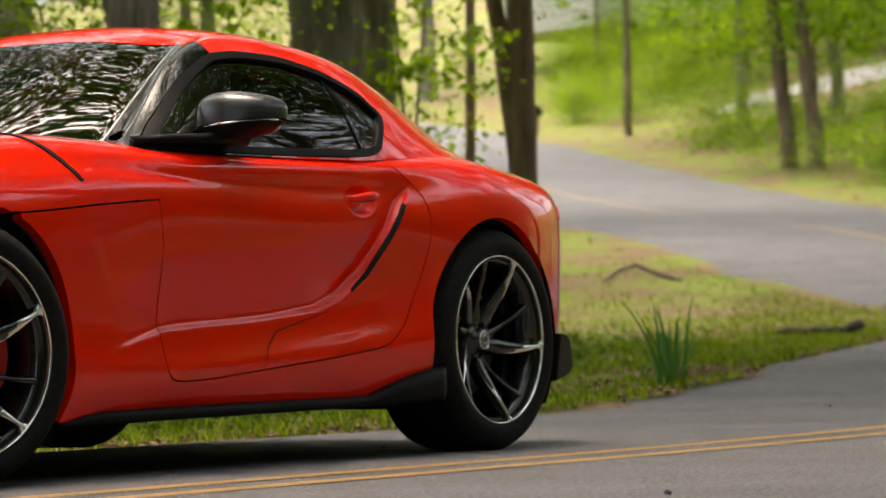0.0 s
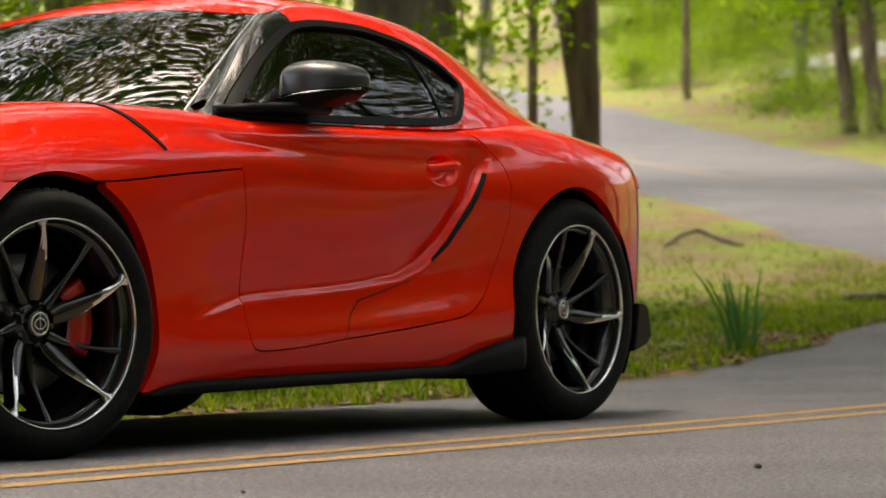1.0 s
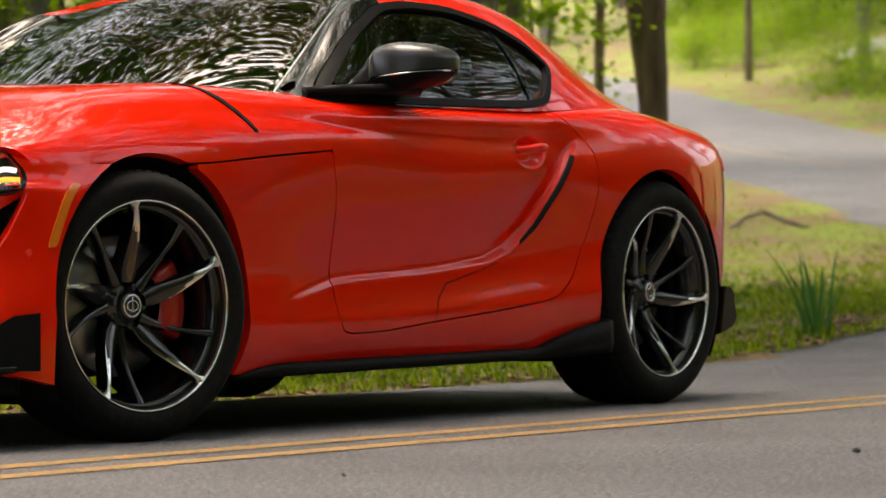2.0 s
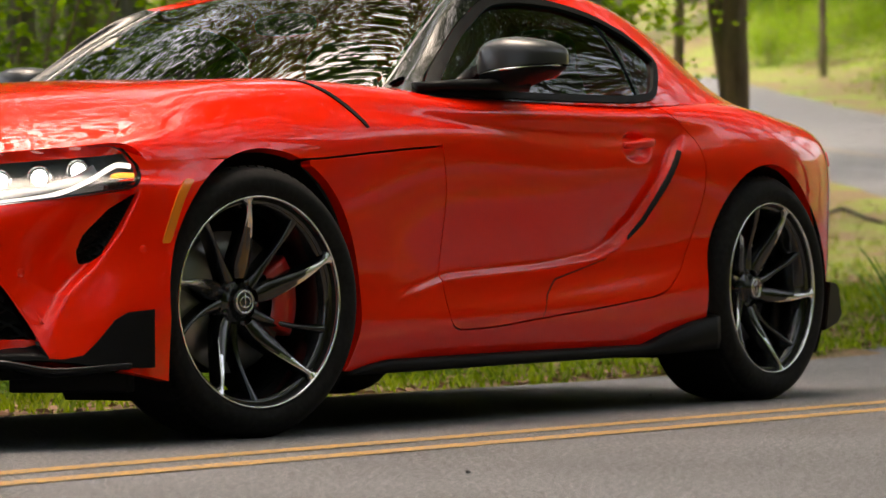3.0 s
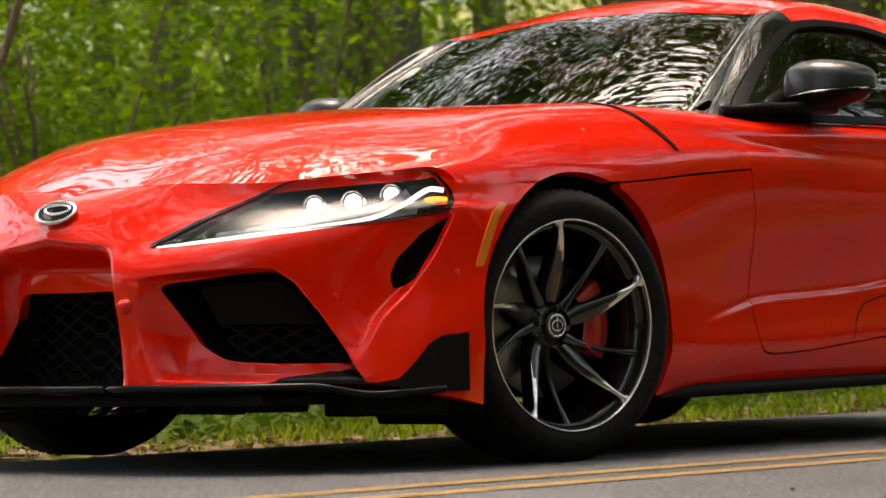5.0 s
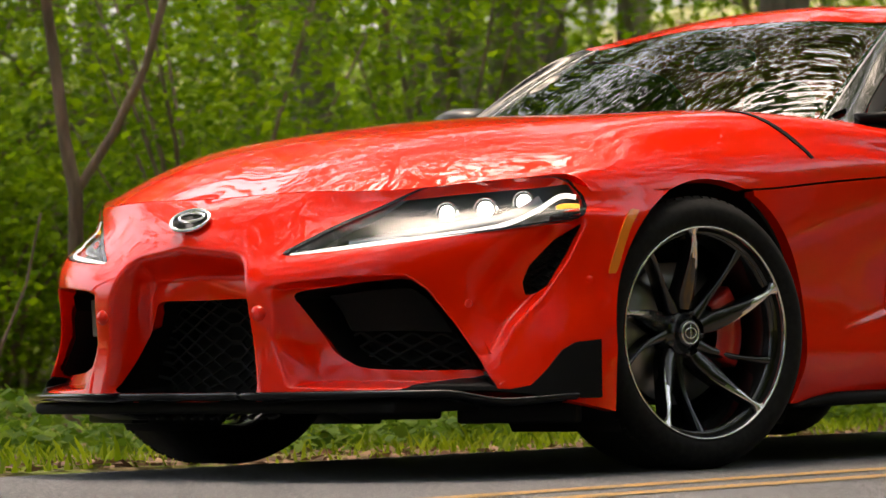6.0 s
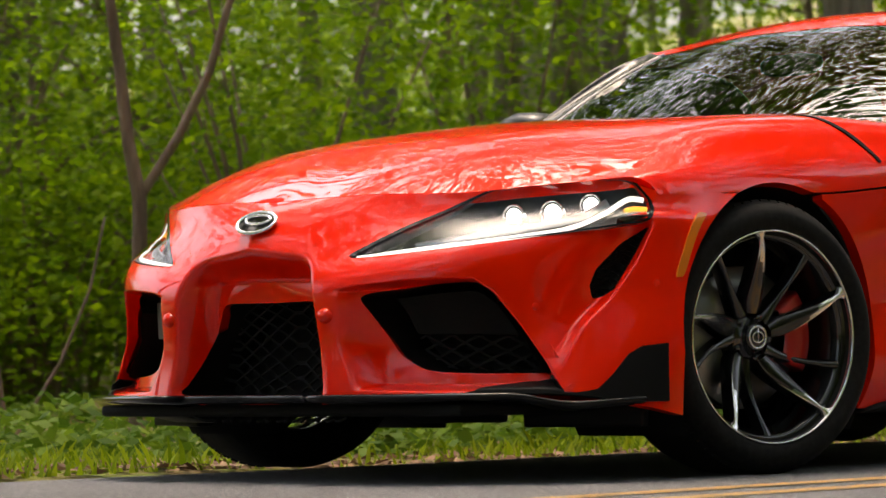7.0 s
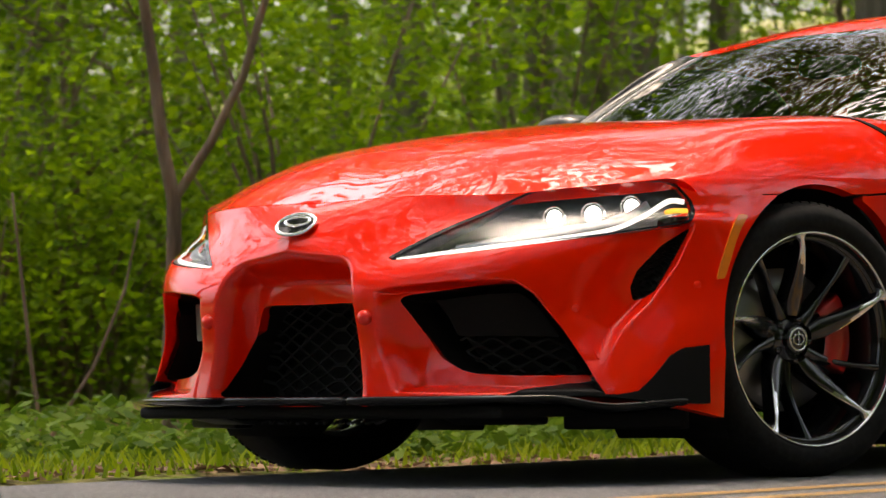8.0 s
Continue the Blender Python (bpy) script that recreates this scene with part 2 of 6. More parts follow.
def build_roads():
    xs = spaced([(-120, -20, 30), (-20, 20, 160), (20, 40, 30)])
    near = np.stack([xs, lane(xs)], 1)
    road = ribbon("road", near, verge(np.clip(xs, -30, 40)), np.full(len(xs), -2.6), ASPHALT, 0.0, 25, ragged=0.12)
    tagged(road, "grey asphalt lane with a double yellow centre line", "road", kind="structure")
    for s in (0.122, -0.122):
        line = ribbon("centre_line", near, s + 0.046, s - 0.046, YELLOW, 0.0025, 3, parent=road)
        line["label"] = "worn yellow painted line"
    # the upper road, straight from the fork and then bending to its left
    s = np.concatenate([np.linspace(-30, 45, 60), np.linspace(46, 130, 40)])
    inner = ARM_IN + s[:, None] * ARM
    bend = np.clip(s - 45, 0, None)
    turn = np.stack([-ARM[1] * bend ** 2 * 0.006, ARM[0] * bend ** 2 * 0.006], 1)
    inner = inner + turn
    upper = ribbon("road_upper", inner, 0.0, -6.9, ASPHALT, 0.01, 13, ragged=0.3)
    tagged(upper, "grey asphalt road climbing the wooded hill", "road", kind="structure")
    drive_y = np.linspace(31.2, 10, 40)
    drive = ribbon("driveway", np.stack([66.4 + 0.3 * np.sin(drive_y * 0.3), drive_y], 1), 1.3, -1.3, PALE_GRAVEL, 0.03, 5, ragged=0.4)
    tagged(drive, "pale gravel drive along the wooded bank", "driveway", kind="structure")
    mid = inner + 3.3 * np.array([ARM[1], -ARM[0]])
    line = ribbon("centre_line", mid, 0.09, -0.09, YELLOW_OLD, 0.018, 3, parent=upper)
    line["label"] = "worn yellow painted line"


ground_sheet()
build_roads()


# ---------------------------------------------------------------- the car: surfaces
# x runs from the nose to the tail with the front axle at 0, y outwards from the middle, z up
def inside(poly, i=0, j=2):
    """Signed distance to a closed outline in two of the axes, positive inside."""
    A = np.array(poly, float)
    B = np.roll(A, -1, 0)

    def f(P):
        q = P[..., (i, j)].reshape(-1, 2)
        best = np.full(len(q), 1e9)
        odd = np.zeros(len(q), bool)
        for a, b in zip(A, B):
            d = b - a
            t = np.clip(((q - a) @ d) / (d @ d), 0, 1)
            best = np.minimum(best, np.hypot(*(q - a - t[:, None] * d).T))
            c = ((a[1] > q[:, 1]) != (b[1] > q[:, 1]))
            xx = a[0] + (q[:, 1] - a[1]) / (b[1] - a[1] if b[1] != a[1] else 1e-9) * d[0]
            odd ^= c & (q[:, 0] < xx)
        return np.where(odd, best, -best).reshape(P.shape[:-1])
    return f


def loft(xs, rows, mirrored=True):
    """A body surface: each row gives the half width and height of one line along the car; sections run fairly through the rows
    and, past the last of them, on to the other side."""
    fy = [fair(xs, r[0]) for r in rows]
    fz = [fair(xs, r[1]) for r in rows]

    def f(u, v):
        u, v = np.asarray(u, float), np.asarray(v, float)
        Y = [g(u) for g in fy]
        Z = [g(u) for g in fz]
        Y, Z = np.stack(Y + [-Y[-2], -Y[-3]]), np.stack(Z + [Z[-2], Z[-3]])
        return np.stack([u, across(Y, v), across(Z, v)], -1)
    return f


def across(A, v):
    """A fair line through the rows of A at the row numbers v."""
    n = len(A)
    flat = A.reshape(n, -1)
    M = spline_matrix(np.arange(n, dtype=float)) @ flat
    w = v.ravel()
    i = np.clip(np.floor(w).astype(int), 0, n - 2)
    k = np.arange(flat.shape[1])
    b = w - i
    a = 1 - b
    r = a * flat[i, k] + b * flat[i + 1, k] + ((a ** 3 - a) * M[i, k] + (b ** 3 - b) * M[i + 1, k]) / 6
    return r.reshape(v.shape)


def sheet(name, surf, us, vs, keep, mat, parent, side=1, depth=0.012, lift=0.0, label="", flange=True, both=False):
    """A panel: the part of a surface where keep(P) > 0, its edge on that line, with a turned-in rim."""
    U, V = np.meshgrid(us, vs, indexing="ij")
    P = surf(U, V)
    F = keep(np.concatenate([P, U[..., None], V[..., None]], -1)) if keep else np.ones(U.shape)
    nu, nv = U.shape
    best = np.full(U.shape, 0.5001)
    TU, TV = U.copy(), V.copy()
    for du, dv in ((1, 0), (-1, 0), (0, 1), (0, -1)):
        a = (slice(max(0, -du), nu - max(0, du)), slice(max(0, -dv), nv - max(0, dv)))
        b = (slice(max(0, du), nu - max(0, -du)), slice(max(0, dv), nv - max(0, -dv)))
        fa, fb = F[a], F[b]
        cross = (fa > 0) != (fb > 0)
        t = np.where(cross, fa / np.where(cross, fa - fb, 1), 9)
        hit = cross & (t < best[a])
        best[a] = np.where(hit, t, best[a])
        TU[a] = np.where(hit, U[a] + t * (U[b] - U[a]), TU[a])
        TV[a] = np.where(hit, V[a] + t * (V[b] - V[a]), TV[a])
    moved = best < 0.5
    S = np.where(moved, 0, np.where(F > 0, 1, -1))
    e = 1e-4
    P = surf(TU, TV)
    du = surf(TU + e, TV) - surf(TU - e, TV)
    dv = surf(TU, TV + e) - surf(TU, TV - e)
    N = np.cross(du, dv)
    N /= np.linalg.norm(N, axis=-1)[..., None] + 1e-12
    N *= np.sign((N * (P - np.array([1.2, 0.0, 0.35]))).sum())
    P = P + N * lift
    sgn = np.array([1, side, 1])
    verts = (P * sgn).reshape(-1, 3)
    norms = (N * sgn).reshape(-1, 3)
    idx = np.arange(nu * nv).reshape(nu, nv)
    Q = np.stack([idx[:-1, :-1], idx[1:, :-1], idx[1:, 1:], idx[:-1, 1:]], -1).reshape(-1, 4)
    s = S.ravel()[Q]
    faces = [tuple(q) for q in Q[(s >= 0).all(1) & (s > 0).any(1)]]
    for q, w in zip(Q[(s < 0).any(1) & (s > 0).any(1)], s[(s < 0).any(1) & (s > 0).any(1)]):
        for k in range(4):
            if w[k] > 0 and w[k - 1] >= 0 and w[(k + 1) % 4] >= 0:
                faces.append((q[k - 1], q[k], q[(k + 1) % 4]))
    # turn the faces to the outside
    v0 = np.array([f[:3] for f in faces])
    nf = np.cross(verts[v0[:, 1]] - verts[v0[:, 0]], verts[v0[:, 2]] - verts[v0[:, 0]])
    flip = (nf * norms[v0[:, 1]]).sum(1) < 0
    faces = [f[::-1] if w else f for f, w in zip(faces, flip)]
    used = np.unique(np.concatenate([np.array(f) for f in faces]))
    new_of = -np.ones(len(verts), int)
    new_of[used] = np.arange(len(used))
    out_v = [verts[i] for i in used]
    out_f = [tuple(new_of[i] for i in f) for f in faces]
    if flange:
        edges = {}
        for f in faces:
            for a, b in zip(f, f[1:] + f[:1]):
                if (b, a) in edges:
                    del edges[(b, a)]
                else:
                    edges[(a, b)] = True
        rim = {}
        for a, b in edges:
            for i in (a, b):
                if i not in rim:
                    rim[i] = len(out_v)
                    out_v.append(verts[i])
                    out_v.append(verts[i] - norms[i] * depth)
            out_f.append((rim[b], rim[a], rim[a] + 1, rim[b] + 1))
    return mesh_object(name, out_v, out_f, mat, parent, label)


def rounded(poly, n=6, r=0.35):
    """An outline with its corners cut round."""
    P = np.array(poly, float)
    out = []
    for a, b, c in zip(np.roll(P, 1, 0), P, np.roll(P, -1, 0)):
        p, q = b + (a - b) * r, b + (c - b) * r
        for t in np.linspace(0, 1, n):
            out.append((1 - t) ** 2 * p + 2 * t * (1 - t) * b + t * t * q)
    return np.array(out)


def both_of(*fs):
    return lambda P: np.minimum.reduce([f(P) for f in fs])


def any_of(*fs):
    return lambda P: np.maximum.reduce([f(P) for f in fs])


def less(f):
    return lambda P: -f(P)


def ring_out(cx, cz, r):
    return lambda P: np.hypot(P[..., 0] - cx, P[..., 2] - cz) - r


# lower body: sill, sill flare, waist, shoulder, crest, mid, middle
BX = [-0.80, -0.60, -0.40, -0.15, 0.10, 0.40, 0.80, 1.30, 1.80, 2.15, 2.47, 2.80, 3.10, 3.30]
SILL = ([0.60, 0.74, 0.86, 0.885, 0.885, 0.870, 0.855, 0.855, 0.870, 0.885, 0.885, 0.845, 0.72, 0.54],
        [0.17, 0.17, 0.17, 0.165, 0.155, 0.150, 0.165, 0.170, 0.180, 0.190, 0.190, 0.190, 0.20, 0.22])
FLARE = ([0.62, 0.76, 0.88, 0.905, 0.905, 0.900, 0.893, 0.893, 0.908, 0.920, 0.918, 0.876, 0.755, 0.57],
         [0.26, 0.26, 0.26, 0.260, 0.260, 0.265, 0.270, 0.290, 0.320, 0.340, 0.350, 0.360, 0.38, 0.40])
WAIST = ([0.62, 0.76, 0.87, 0.905, 0.905, 0.895, 0.882, 0.875, 0.884, 0.910, 0.925, 0.885, 0.765, 0.59],
         [0.45, 0.45, 0.45, 0.430, 0.430, 0.420, 0.400, 0.410, 0.450, 0.480, 0.480, 0.490, 0.50, 0.51])
SHOULDER = ([0.54, 0.72, 0.842, 0.890, 0.903, 0.905, 0.903, 0.898, 0.905, 0.920, 0.927, 0.888, 0.770, 0.60],
            [0.60, 0.64, 0.662, 0.675, 0.681, 0.695, 0.700, 0.680, 0.680, 0.680, 0.680, 0.680, 0.69, 0.69])
TURN = ([0.50, 0.67, 0.795, 0.820, 0.832, 0.850, 0.880, 0.885, 0.885, 0.895, 0.890, 0.845, 0.735, 0.56],
        [0.625, 0.675, 0.718, 0.785, 0.810, 0.815, 0.797, 0.785, 0.785, 0.800, 0.825, 0.810, 0.795, 0.765])
CREST = ([0.46, 0.60, 0.72, 0.725, 0.725, 0.755, 0.820, 0.845, 0.840, 0.815, 0.770, 0.725, 0.635, 0.48],
         [0.632, 0.690, 0.742, 0.834, 0.876, 0.887, 0.868, 0.862, 0.868, 0.890, 0.900, 0.875, 0.845, 0.805])
MID = ([0.26, 0.36, 0.44, 0.440, 0.440, 0.470, 0.500, 0.500, 0.500, 0.500, 0.480, 0.450, 0.40, 0.30],
       [0.662, 0.750, 0.813, 0.866, 0.893, 0.906, 0.908, 0.895, 0.880, 0.900, 0.920, 0.910, 0.89, 0.85])
MIDDLE = ([0.0] * 14,
          [0.664, 0.763, 0.831, 0.882, 0.908, 0.921, 0.926, 0.895, 0.880, 0.900, 0.930, 0.930, 0.92, 0.88])
plain_body = loft(BX, [SILL, FLARE, WAIST, SHOULDER, TURN, CREST, MID, MIDDLE])
SCOOP = [(2.03, 0.80), (1.963, 0.738), (1.880, 0.637), (1.772, 0.530), (1.665, 0.464), (1.55, 0.430), (1.30, 0.405), (1.18, 0.397), (0.95, 0.386), (0.816, 0.377), (0.62, 0.336), (0.555, 0.314)]


def past_line(pts, q):
    """Signed distance to an open line (positive on its left) and how far along it, 0 to 1."""
    A = np.array(pts, float)
    best, sign, run = np.full(len(q), 1e9), np.ones(len(q)), np.zeros(len(q))
    for k, (a, b) in enumerate(zip(A, A[1:])):
        d = b - a
        t = np.clip(((q - a) @ d) / (d @ d), 0, 1)
        r = q - a - t[:, None] * d
        dist = np.hypot(*r.T)
        w = dist < best
        best = np.where(w, dist, best)
        sign = np.where(w, np.sign(d[0] * r[:, 1] - d[1] * r[:, 0]), sign)
        run = np.where(w, (k + t) / (len(A) - 1), run)
    return best * sign, run


def body(u, v):
    """Lower body with the scoop of the door and the cup of its handle pressed in."""
    P = plain_body(u, v)
    q = P[..., (0, 2)].reshape(-1, 2)
    d, run = past_line(SCOOP, q)
    d = -d
    inner = smooth_step(0.0, 0.018, d) * np.exp(-np.maximum(d, 0) / 0.16)
    amount = 0.034 * smooth_step(0.0, 0.12, run) * (1 - 0.60 * smooth_step(0.34, 0.55, run)) * (1 - smooth_step(0.78, 1.0, run))
    cup = 1 - smooth_step(0.55, 1.0, np.hypot((q[:, 0] - 1.766) / 0.088, (q[:, 1] - 0.748) / 0.047))
    P[..., 1] -= (inner * amount + 0.030 * cup).reshape(P.shape[:-1]) * (P[..., 1] > 0.7)
    return P


# glasshouse: belt, side glass, rail, roof edge, roof, middle
GX = [0.45, 0.60, 0.78, 1.00, 1.25, 1.50, 1.80, 2.05, 2.30, 2.60, 2.90, 3.15]
BELT = ([0.760, 0.800, 0.830, 0.850, 0.856, 0.858, 0.853, 0.840, 0.810, 0.760, 0.700, 0.64],
        [0.800, 0.830, 0.856, 0.860, 0.861, 0.862, 0.867, 0.880, 0.893, 0.888, 0.850, 0.81])
SIDE = ([0.750, 0.780, 0.800, 0.780, 0.778, 0.775, 0.773, 0.770, 0.730, 0.660, 0.600, 0.55],
        [0.800, 0.835, 0.872, 0.950, 1.005, 1.020, 1.020, 1.005, 0.975, 0.935, 0.885, 0.84])
RAIL = ([0.720, 0.735, 0.740, 0.692, 0.634, 0.636, 0.640, 0.640, 0.610, 0.560, 0.510, 0.47],
        [0.780, 0.815, 0.872, 1.007, 1.157, 1.190, 1.180, 1.150, 1.095, 1.005, 0.915, 0.86])
EDGE = ([0.680, 0.675, 0.668, 0.631, 0.568, 0.510, 0.515, 0.505, 0.480, 0.440, 0.400, 0.37],
        [0.650, 0.735, 0.853, 1.000, 1.146, 1.240, 1.235, 1.212, 1.155, 1.060, 0.950, 0.88])
ROOF = ([0.340, 0.340, 0.330, 0.315, 0.290, 0.270, 0.270, 0.265, 0.250, 0.230, 0.210, 0.19],
        [0.735, 0.820, 0.925, 1.052, 1.183, 1.268, 1.262, 1.240, 1.190, 1.095, 0.975, 0.90])
TOP = ([0.0] * 12,
       [0.765, 0.845, 0.948, 1.072, 1.196, 1.278, 1.272, 1.250, 1.202, 1.108, 0.985, 0.91])
cabin = loft(GX, [BELT, SIDE, RAIL, EDGE, ROOF, TOP])

# front bumper: from the middle round to the wheel arch, rows from the bonnet edge down
NS = [0.0, 1.0, 2.0, 3.0, 4.0, 5.0]
NOSE_ROWS = [
    ([-0.772, -0.755, -0.662, -0.492, -0.378, -0.125], [0.0, 0.27, 0.53, 0.72, 0.845, 0.893], [0.690, 0.690, 0.691, 0.703, 0.664, 0.676]),
    ([-0.838, -0.800, -0.696, -0.525, -0.400, -0.190], [0.0, 0.255, 0.526, 0.715, 0.850, 0.900], [0.638, 0.630, 0.622, 0.640, 0.630, 0.632]),
    ([-0.898, -0.862, -0.764, -0.586, -0.420, -0.250], [0.0, 0.270, 0.544, 0.731, 0.858, 0.905], [0.560, 0.538, 0.556, 0.580, 0.595, 0.560]),
    ([-0.905, -0.905, -0.800, -0.640, -0.470, -0.315], [0.0, 0.28, 0.55, 0.715, 0.845, 0.908], [0.450, 0.455, 0.475, 0.470, 0.450, 0.450]),
    ([-0.880, -0.900, -0.800, -0.655, -0.510, -0.352], [0.0, 0.27, 0.54, 0.725, 0.855, 0.912], [0.330, 0.330, 0.330, 0.330, 0.330, 0.330]),
    ([-0.915, -0.915, -0.825, -0.690, -0.540, -0.372], [0.0, 0.27, 0.55, 0.740, 0.870, 0.915], [0.205, 0.205, 0.205, 0.205, 0.185, 0.150]),
]


def body_height(x, y):
    """Height of the bonnet surface at a place in the plan."""
    vs = np.linspace(3.0, 7.0, 160)
    P = plain_body(np.repeat(x[:, None], len(vs), 1), np.repeat(vs[None], len(x), 0))
    return np.array([np.interp(-yy, -p[:, 1], p[:, 2]) for yy, p in zip(y, P)])


def nose_surface(rows):
    fx = [fair(NS, r[0]) for r in rows]
    fy = [fair(NS, r[1]) for r in rows]
    fz = [fair(NS, r[2]) for r in rows]
    us = np.linspace(0, 5, 200)
    zs = body_height(fx[0](us), fy[0](us))
    fz[0] = lambda u: np.interp(u, us, zs)

    def plain(u, v):
        u, v = np.asarray(u, float), np.asarray(v, float)
        return np.stack([across(np.stack([g(u) for g in fs]), v) for fs in (fx, fy, fz)], -1)

    def f(u, v):
        u, v = np.asarray(u, float), np.asarray(v, float)
        P = plain(u, v)
        # hollow cheek in front of the side vent
        q = np.stack([u.ravel() * 0.16, v.ravel() * 0.115], 1)
        d, run = past_line(CHEEK, q)
        amt = 0.062 * smooth_step(0.0, 0.026, d) * np.exp(-np.maximum(d, 0) / 0.060) * smooth_step(0.0, 0.22, run) * (1 - smooth_step(0.50, 0.95, run))
        amt = amt.reshape(u.shape)
        # recess round the side intake, with a sharp brow, and the hollow under the middle of the nose
        q = np.stack([u, v, u], -1)
        d = inside(RECESS, 0, 1)(q)
        dip = 0.070 * smooth_step(0.0, 0.14, d) * smooth_step(1.0, 1.45, u)
        flank = 0.74 + 0.085 * (v - 2.2)
        dip = dip + 0.095 * (1 - smooth_step(flank - 0.16, flank + 0.05, u)) * smooth_step(1.92, 2.75, v) * (1 - 0.5 * smooth_step(4.75, 5.0, v))
        P[..., 0] += 0.8 * amt + dip
        P[..., 1] -= 0.55 * amt
        return P
    return f, plain


RECESS = [(1.04, 2.98), (1.25, 2.93), (1.68, 2.94), (2.28, 2.99), (2.52, 3.24), (2.80, 3.75), (3.10, 4.45), (3.28, 4.93), (2.2, 4.93), (1.3, 4.88), (1.10, 4.0)]
CHEEK = [(a * 0.16, b * 0.115) for a, b in ((4.12, 1.80), (4.09, 2.10), (4.00, 2.65), (3.77, 3.29), (3.46, 3.85), (3.30, 4.35), (3.28, 4.80))]
nose, plain_nose = nose_surface(NOSE_ROWS)

# ---------------------------------------------------------------- the car: lines that part the panels
shut = curve([-0.42, -0.11, 0.23, 0.50, 0.79], [0.661, 0.676, 0.684, 0.707, 0.729])
bonnet_front = curve([0.0, 0.27, 0.45, 0.53, 0.62, 0.72, 0.845, 0.95], [-0.772, -0.755, -0.706, -0.662, -0.584, -0.492, -0.378, -0.30])
DOOR = rounded([(0.772, 0.722), (0.80, 0.60), (0.785, 0.40), (0.817, 0.243), (1.014, 0.247), (1.25, 0.268), (1.57, 0.294), (1.86, 0.325),
                (1.96, 0.39), (2.035, 0.50), (2.085, 0.62), (2.092, 0.70), (2.07, 0.77), (2.00, 0.82), (1.93, 0.87), (1.70, 0.93), (0.90, 0.93), (0.75, 0.87)], 5, 0.3)
GLASSLINE = rounded([(0.80, 0.868), (1.30, 0.866), (1.80, 0.876), (1.935, 0.892), (2.012, 0.965), (2.062, 1.012), (1.99, 1.085), (1.86, 1.140),
                     (1.68, 1.172), (1.46, 1.176), (1.315, 1.158), (1.142, 1.075), (0.972, 0.97)], 5, 0.32)
F_ARCH, R_ARCH = (0.027, 0.321, 0.384), (2.458, 0.345, 0.365)


def gap(f, w=0.0022):
    return lambda P: f(P) - w


def bonnet_keep(P):
    x, y, z = P[..., 0], np.abs(P[..., 1]), P[..., 2]
    front = x - bonnet_front(y) - 0.002
    side = np.where(x > -0.372, z - shut(np.clip(x, -0.42, 0.80)) - 0.0025, 1.0)
    rear = 0.770 + 0.06 * (z - 0.72) - x
    arch = np.where(y > 0.7, ring_out(*F_ARCH)(P), 1.0)
    return np.minimum.reduce([front, side, rear, arch])


def both_sides(surf, last):
    """The surface carried over the middle to the other side."""
    def f(u, v):
        m = v > last
        P = surf(u, np.where(m, 2 * last - v, v))
        P[..., 1] *= np.where(m, -1, 1)
        return P
    return f


def both_sides_nose(u, v):
    P = nose(np.abs(u), v)
    P[..., 1] *= np.where(u < 0, -1, 1)
    return P


def folded(f):
    """The same outline on both sides of the middle, for the nose's own numbers."""
    def g(P):
        Q = P.copy()
        Q[..., 3] = np.abs(Q[..., 3])
        return f(Q)
    return g


LAMP = rounded([(1.06, 2.12), (1.43, 1.50), (1.77, 0.86), (2.08, 0.06), (2.25, -0.12), (2.63, -0.15), (3.27, -0.15), (3.72, -0.06), (3.98, 0.35), (4.06, 0.90), (4.03, 1.92), (3.45, 2.03), (2.67, 2.07), (1.93, 2.13)], 4, 0.25)
INTAKE = rounded([(1.19, 3.12), (1.715, 3.06), (2.22, 3.06), (2.50, 3.36), (2.81, 3.95), (3.12, 4.60), (2.24, 4.58), (1.74, 4.52), (1.50, 4.22), (1.34, 3.70)], 5, 0.3)
GRILLE = rounded([(-0.58, 3.15), (0.58, 3.15), (0.78, 4.0), (0.95, 4.985), (-0.95, 4.985), (-0.78, 4.0)], 4, 0.12)
VENT = [(4.02, 2.00), (3.72, 2.35), (3.54, 2.75), (3.51, 3.02), (3.56, 3.24), (3.68, 3.18), (3.80, 3.04), (3.93, 2.50)]

car = tagged(new("sports_car"), "glossy red two-door sports coupe parked on the lane", "car")


def roof_front(P):
    """Distance behind the line where the windscreen and its pillars meet the roof."""
    return P[..., 0] - 1.353 + 0.04 * np.clip(1 - (P[..., 1] / 0.536) ** 2, 0, 1)


